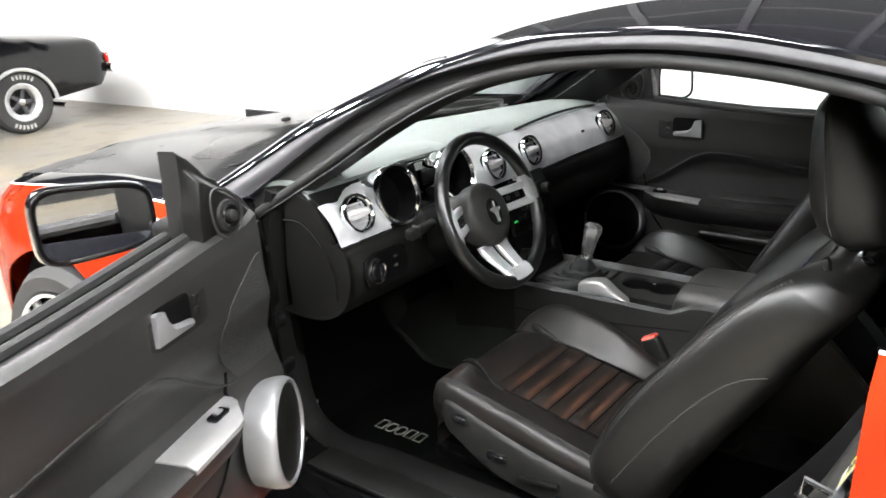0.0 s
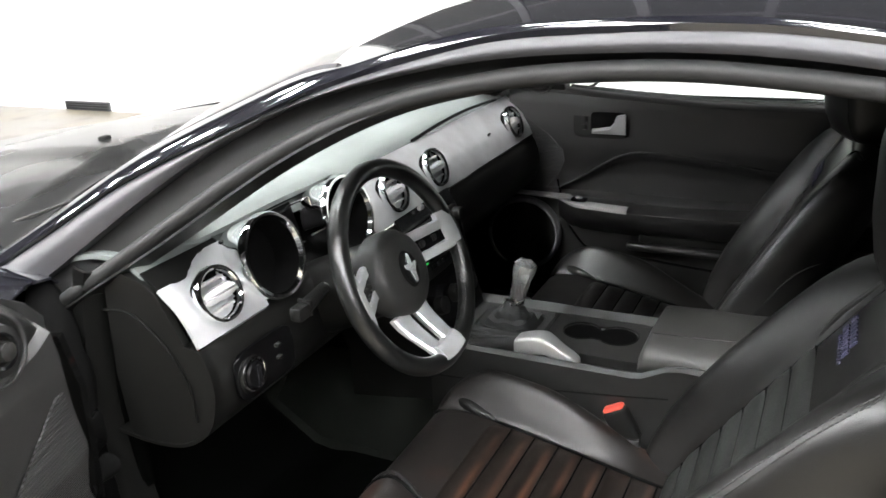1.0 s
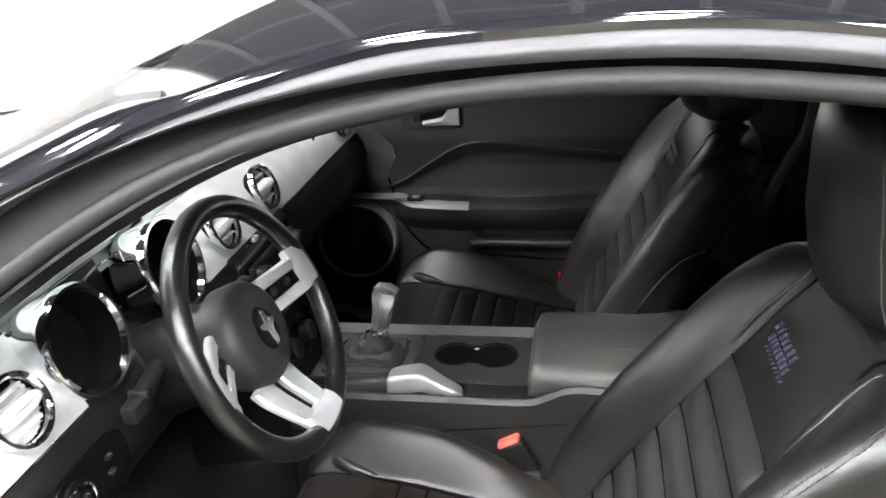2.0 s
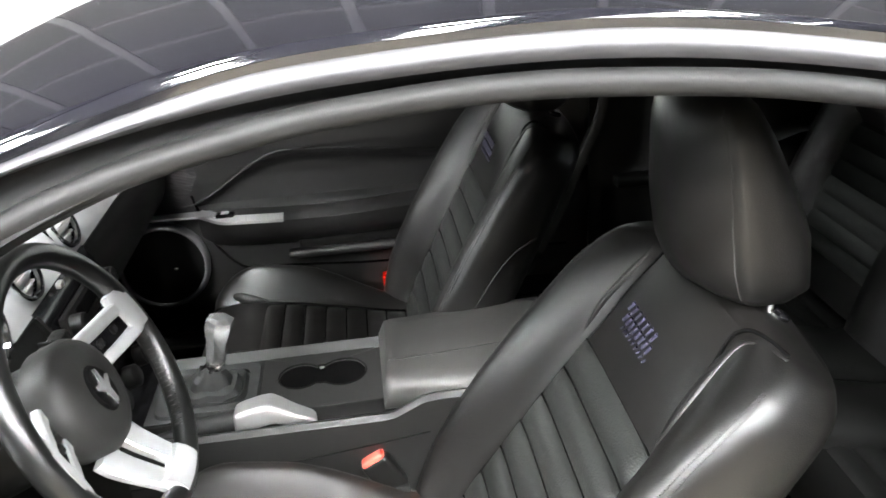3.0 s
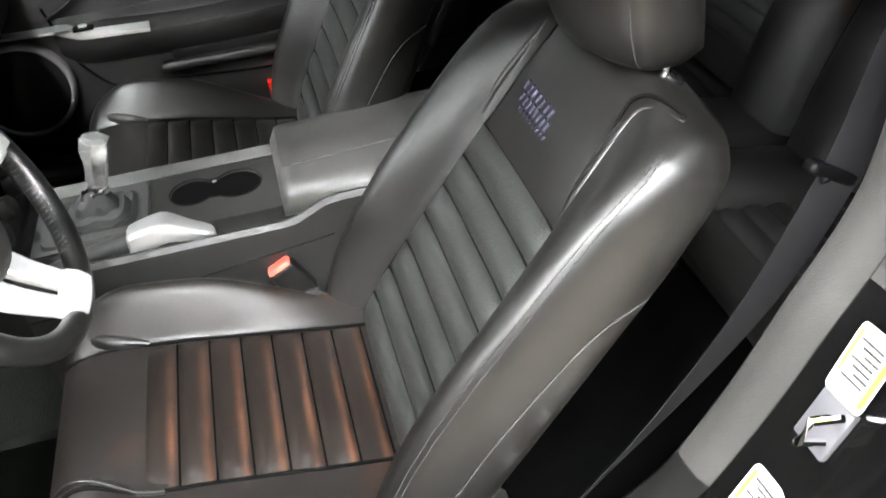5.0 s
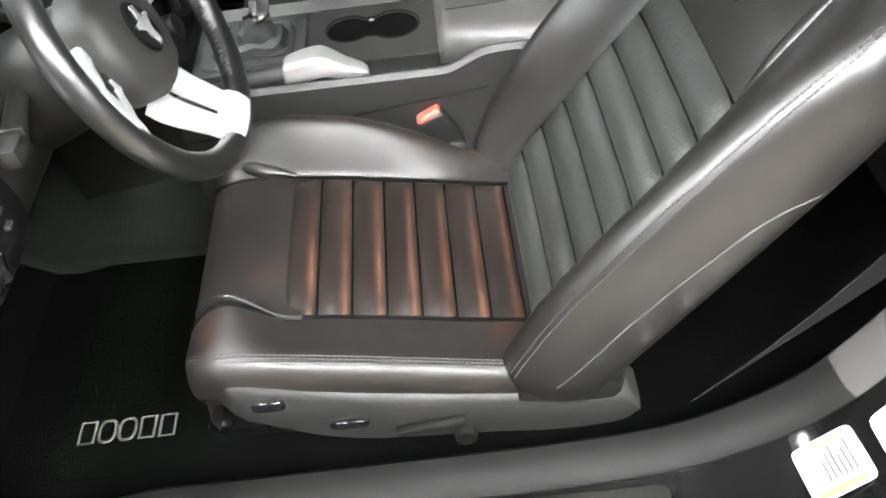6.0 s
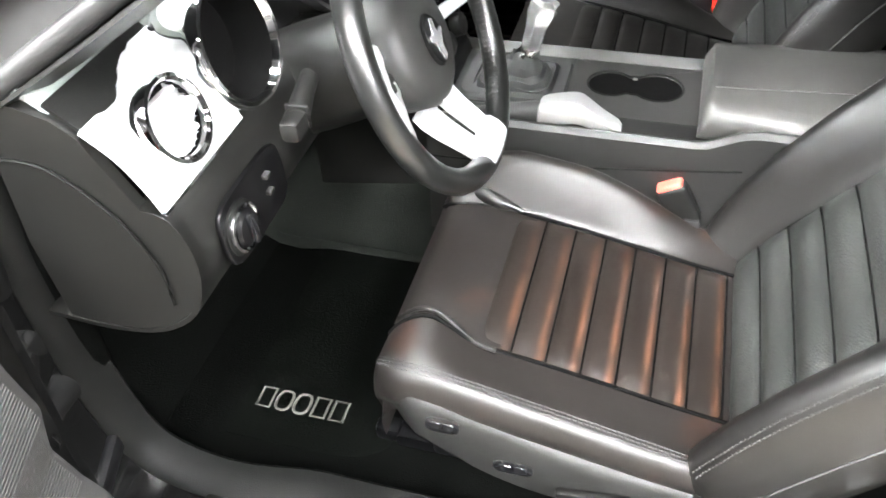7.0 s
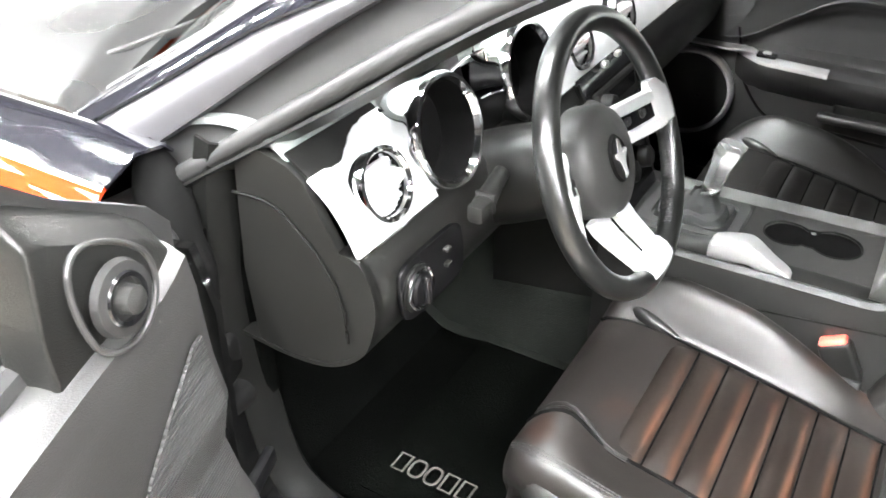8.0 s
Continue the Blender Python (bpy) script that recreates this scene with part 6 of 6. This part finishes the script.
    P("pocket_lip", rbox((0.60, -0.020, 0.566), (0.46, 0.030, 0.022), 0.009, 3), PANEL)
    P("lower_seam", tube([(u, skin_v(u, z) - 0.0005, z) for u, z in spline([(0.150, 0.735), (0.160, 0.69), (0.170, 0.648), (0.202, 0.585), (0.258, 0.530), (0.37, 0.524), (0.615, 0.506), (1.10, 0.500)], 60)], 0.0034, 6, up=(0, 1, 0)), SHADEBLACK)
    rows = []
    for z in np.linspace(0.935, 0.705, 40):
        u0 = float(np.interp(z, [0.70, 0.82, 0.935], [0.010, 0.012, 0.016]))
        u1 = float(np.interp(z, [0.70, 0.75, 0.79, 0.83, 0.87, 0.935], [0.135, 0.170, 0.185, 0.178, 0.135, 0.030]))
        rows.append([(skin_u(u, z), skin_v(u, z) - 0.002, z) for u in np.linspace(u0, u1, 16)])
    P("ribbed_panel", thick(grid(rows), 0.003), PERFPLASTIC, "finely ribbed plastic panel")
    # round speaker with a silver ring
    SPK = facing((0.062, -0.022, 0.563), (-0.27, -1, 0.05)) if driver else facing((0.060, -0.016, 0.572), (0.10, -1, 0.05))
    part("speaker", lathe(([(0.104, -0.040), (0.108, -0.022)] if driver else []) + [(0.1115, -0.004), (0.1120, 0.012), (0.110, 0.020), (0.107, 0.0245), (0.103, 0.0265), (0.0995, 0.0250), (0.098, 0.020)], 56, SPK), RINGSILVER, d, "round door speaker with a silver ring", matrix=M)
    part("speaker_cover", lathe([(0.0, 0.0265), (0.05, 0.0255), (0.080, 0.0235), (0.0985, 0.0205)], 40, SPK), PLASTIC, d, "black speaker mesh", matrix=M)
    for a in (0.35, 2.0, 3.6, 5.2):
        part("ring_clip", rbox((0.1030 * math.cos(a), 0.1030 * math.sin(a), 0.0262), (0.010, 0.007, 0.004), 0.0015, 1, SPK), CHROME, d, "", matrix=M)
    # red courtesy reflector low on the rear of the panel
    if not driver:
        P("red_reflector", rbox((0.615, -0.024, 0.464), (0.026, 0.030, 0.036), 0.004), REDLENS, "small red courtesy reflector")
    # sail panel with tweeter: a back plate, and a body in front of it with a ledge on top
    sp_ = prism([(0.168, 0.960), (0.166, 1.158), (0.140, 1.140), (0.088, 1.096), (0.034, 1.062), (-0.018, 1.030), (-0.045, 1.000), (-0.040, 0.950)], 0.046, 0.085, Matrix(((1, 0, 0, 0), (0, 0, 1, 0), (0, 1, 0, 0), (0, 0, 0, 1))), 0.004)
    P("sail_plate", sp_, RUBBER, "black back plate of the mirror foot")
    bm = bmesh.new()
    face_o = [(0.180, 0.978), (0.174, 1.040), (0.166, 1.108), (0.146, 1.098), (0.095, 1.068), (0.044, 1.038), (0.020, 1.016), (0.014, 0.996), (0.012, 0.978)]
    mid_o = [(0.180, 0.978), (0.172, 1.050), (0.152, 1.128), (0.132, 1.120), (0.080, 1.086), (0.024, 1.050), (-0.006, 1.024), (-0.014, 1.000), (-0.016, 0.978)]
    fa = [bm.verts.new((u, 0.010, z)) for u, z in face_o]
    fm = [bm.verts.new((u, 0.050, z)) for u, z in mid_o]
    bm.faces.new(fa)
    bm.faces.new(fm)
    for i in range(len(fa)):
        bm.faces.new((fa[i], fa[(i + 1) % len(fa)], fm[(i + 1) % len(fa)], fm[i]))
    bmesh.ops.bevel(bm, geom=bm.edges[:], offset=0.005, segments=3, profile=0.5, affect="EDGES")
    P("sail_panel", bm, PLASTIC, "charcoal mirror sail panel")
    tw = facing((0.106, 0.000, 1.030), (0.1, -1, 0.1)) @ pose(0, 0, 0, 0, 0, -28)
    part("tweeter", lathe([(0.030, 0.0), (0.028, 0.006), (0.020, 0.008), (0.017, 0.003), (0.012, 0.004), (0.009, 0.012), (0.0, 0.013)], 28, tw), RUBBER, d, "small round tweeter with a silver centre", matrix=M)
    drop = [(0.040 * math.cos(a) * (1 if math.sin(a) < 0 else 1 - 0.25 * math.sin(a)), 0.038 * math.sin(a) if math.sin(a) < 0 else 0.058 * math.sin(a)) for a in np.linspace(0, math.tau, 40, endpoint=False)]
    part("tweeter_recess", tube([tw @ Vector((x, y, 0.001)) for x, y in drop], 0.0026, 8, closed=True, up=(0, 1, 0)), PANEL, d, "raised teardrop lip round the tweeter", matrix=M)
    part("tweeter_ring", lathe([(0.022, 0.0065), (0.020, 0.0095), (0.0165, 0.0085)], 28, tw), GLOSSBLACK, d, "", matrix=M)
    part("tweeter_dome", lathe([(0.0115, 0.006), (0.0105, 0.016), (0.006, 0.018), (0.0, 0.0185)], 18, tw), VALANCE, d, "", matrix=M)
    # door mirror
    mu = 0.125
    shell = []
    aim = (1, -1.54, 0.11) if driver else (1, -0.2, 0.05)
    MF = facing((mu + 0.028, 0.252, 1.022), aim)

    def glass_outline(w, h, n):
        """Taller towards the car."""
        return [(x, y * (1 + (0.17 if y > 0 else 0.04) * (x if driver else -x) / w)) for x, y in disc_outline(w, h, n, 4.4)]
    for k, s in ((-0.085, 0.50), (-0.070, 0.78), (-0.04, 0.96), (-0.01, 1.02), (0.004, 1.0)):
        shell.append([MF @ Vector((x * s, y * s, k)) for x, y in glass_outline(0.110, 0.070, 34)])
    P("mirror_shell", grid(shell, True, True), BLACK_PAINT, "glossy black door mirror shell")
    face = prism(glass_outline(0.099, 0.059, 34), 0.006, 0.009, MF)
    P("mirror_glass", face, MIRROR, "mirror glass")
    P("mirror_rim", tube([MF @ Vector((x, y, 0.008)) for x, y in glass_outline(0.104, 0.064, 48)], 0.0048, 8, closed=True, up=(1, 0, 0)), PANELBLACK)
    P("mirror_foot", rbox((mu - 0.065, 0.130, 0.985), (0.055, 0.12, 0.036), 0.014, 3), RUBBER)
    # hinges and check strap on the front edge
    for z in (0.48, 0.80):
        P("hinge", rbox((-0.075, 0.060, z), (0.06, 0.05, 0.055), 0.010), JAMB_PAINT)
    P("check_strap", rbox((-0.075, 0.030, 0.63), (0.08, 0.014, 0.026), 0.005), PANELBLACK)
    P("wire_boot", tube([(-0.04, 0.05, 0.735), (-0.075, 0.052, 0.735), (-0.11, 0.05, 0.73)], [0.018, 0.014, 0.018], 12), SHADEBLACK)
    # raised window glass on the shut side only
    if not driver:
        rr = []
        for u in np.linspace(0.25, 1.16, 12):
            y = 0.255 - u
            zt = line_at([tuple(p) for p in spline(INNER, 60)], y) + 0.01
            rr.append([(u, (abs(rail_x(BELT + (zt - BELT) * k)) - 0.70) * k + 0.068 * (1 - k), BELT + (zt - BELT) * k) for k in np.linspace(0, 1, 8)])
        g = P("window_glass", grid(rr), GLASSMAT, "raised side window glass")
        g.visible_shadow = False
    return d


door(D_OPEN, True)
door(D_SHUT, False)

# ---------------------------------------------------------------- seat belt by the rear jamb
belt = thing("seat_belt", (-0.60, -0.98, 0.36), label="black seat belt webbing hanging behind the driver's seat", category="seat belt")
bp = spline([(-0.615, -0.985, 1.14), (-0.618, -0.955, 1.02), (-0.620, -0.925, 0.88), (-0.622, -0.86, 0.72), (-0.622, -0.76, 0.56), (-0.625, -0.62, 0.39)], 40)
rows = []
for i, p in enumerate(bp):
    tw = ease((i - 14) / 24)
    wx, wy, wz = 0.004 - 0.017 * tw, 0.022 - 0.007 * tw, 0.012 + 0.001 * tw
    rows.append([(p[0] + 0.60 + wx * k, p[1] + 0.98 + wy * k, p[2] - 0.36 + wz * k) for k in (-1, -0.5, 0, 0.5, 1)])
part("webbing", thick(grid(rows), 0.0016), WEBBING, belt)
part("guide", rbox((0, 0, 0), (0.020, 0.070, 0.016), 0.006, 3, Matrix.Translation((-0.015, 0.066, 0.515)) @ pose(0, 0, 0, 28, 0, 0)), PANELBLACK, belt, "black belt guide loop")
part("tongue", rbox((-0.020, 0.075, 0.512), (0.008, 0.012, 0.012), 0.003), GLOSSBLACK, belt, "small black stud of the guide")
part("anchor", rbox((0.0, 0.0, 0.79), (0.02, 0.06, 0.05), 0.008), PLASTIC, belt)

# ---------------------------------------------------------------- a second parked car by the wall
old = thing("parked_car", (OLD_X, OLD_Y, 0), label="black classic coupe with chrome trim parked by the wall", category="car")
old.rotation_euler = (0, 0, radians(90))


def old_section(y):
    """Half section of the classic body at a station along it (y = 0 at its tail)."""
    deck = float(np.interp(y, [0, 0.06, 0.14, 0.5, 0.9, 1.15, 1.45, 1.8, 2.3, 3.0, 3.4, 4.9], [0.80, 0.90, 0.95, 0.97, 0.99, 1.03, 1.14, 1.27, 1.35, 1.34, 1.0, 0.93]))
    wid = float(np.interp(y, [0, 0.15, 0.6, 1.5, 4.2, 4.9], [0.80, 0.87, 0.93, 0.95, 0.95, 0.85]))
    return deck, wid


rows = []
for y in np.r_[np.linspace(0, 0.3, 6), np.linspace(0.4, 4.9, 40)]:
    deck, w = old_section(y)
    bot = float(np.interp(y, [0, 0.12, 0.9], [0.52, 0.40, 0.30]))
    arch = 0.0
    for c in (1.12, 4.05):
        if abs(y - c) < 0.37:
            arch = max(arch, 0.31 + math.sqrt(0.37 ** 2 - (y - c) ** 2))
    bot = max(bot, arch)
    roofw = 0.60 if deck > 1.1 else 0.70
    half = spline([(0, deck + 0.02), (roofw * 0.6, deck + 0.012), (roofw, deck - 0.015), (w - 0.06, min(deck - 0.03, 0.89)), (w, 0.74), (w + 0.01, max(0.66, bot + 0.01)), (w - 0.02, bot + 0.005), (w - 0.08, bot)], 24)
    rows.append([(-x, y, z) for x, z in half[::-1]] + [(x, y, z) for x, z in half[1:]])
part("body", grid(rows, False), OLD_PAINT, old, "glossy black body")
bm = bmesh.new()
tail = [bm.verts.new(p) for p in rows[0]]
bm.faces.new(tail)
part("tail_panel", bm, OLD_PAINT, old)
part("bumper", tube([(x, -0.04 - 0.03 * (1 - (x / 0.86) ** 2), 0.585) for x in np.linspace(-0.88, 0.88, 15)], 0.055, 10, flat=0.6), CHROME, old, "chrome rear bumper")
for sx in (-1, 1):
    part("tail_lamp", rbox((sx * 0.66, -0.012, 0.70), (0.34, 0.03, 0.085), 0.012), REDLENS, old, "red tail lamp in a chrome frame")
    part("lamp_frame", tube([(sx * 0.66 + x, -0.02, 0.70 + z) for x, z in disc_outline(0.18, 0.052, 24, 6)], 0.008, 6, closed=True, up=(0, 1, 0)), CHROME, old)
    for yc in (1.12, 4.05):
        ax = facing((sx * 0.84, yc, 0.34), (sx, 0, 0))
        ty = part("wheel", lathe([(0.19, -0.10), (0.22, -0.115), (0.31, -0.11), (0.34, -0.08), (0.34, 0.08), (0.31, 0.11), (0.22, 0.115), (0.19, 0.10)], 40, ax), TYRE, old, "tyre with white lettering on a chrome rim")
        part("rim", lathe([(0.195, 0.10), (0.205, 0.112), (0.19, 0.115), (0.145, 0.085), (0.140, 0.0)], 40, ax), ALU, ty, "polished rim")
        for k in range(5):
            part("spoke", rbox((0, 0, 0), (0.12, 0.045, 0.02), 0.008, 2, ax @ pose(0, 0, 0, 0, 0, 72 * k) @ pose(0.085, 0, 0.055)), STEEL, ty)
        part("hub", lathe([(0.0, 0.085), (0.035, 0.08), (0.045, 0.05)], 20, ax), CHROME, ty)
        part("backing", lathe([(0.0, 0.0), (0.18, 0.0)], 24, ax), RUBBER, ty)
        for a0 in (60, 240):
            for k in range(6):
                a = math.radians(a0 + k * 9)
                part("letter_bar", rbox((0, 0, 0), (0.045, 0.022, 0.003), 0.001, 1, ax @ pose(0, 0, 0, 0, 0, math.degrees(a)) @ pose(0.268, 0, 0.114)), LABEL_WHITE, ty)
        part("arch_trim", tube([(sx * 0.962, yc + 0.375 * math.cos(a), 0.31 + 0.375 * math.sin(a)) for a in np.linspace(0.05, math.pi - 0.05, 30)], 0.021, 8, up=(1, 0, 0)), ALU, old, "chrome wheel arch trim")
    part("sill_strip", rbox((sx * 0.945, 2.58, 0.33), (0.02, 2.1, 0.05), 0.008), CHROME, old)
    part("exhaust_tip", tube([(sx * 0.60, 0.75, 0.26), (sx * 0.88, 0.68, 0.25), (sx * 0.97, 0.66, 0.245)], 0.03, 12), CHROME, old, "dark exhaust tip")
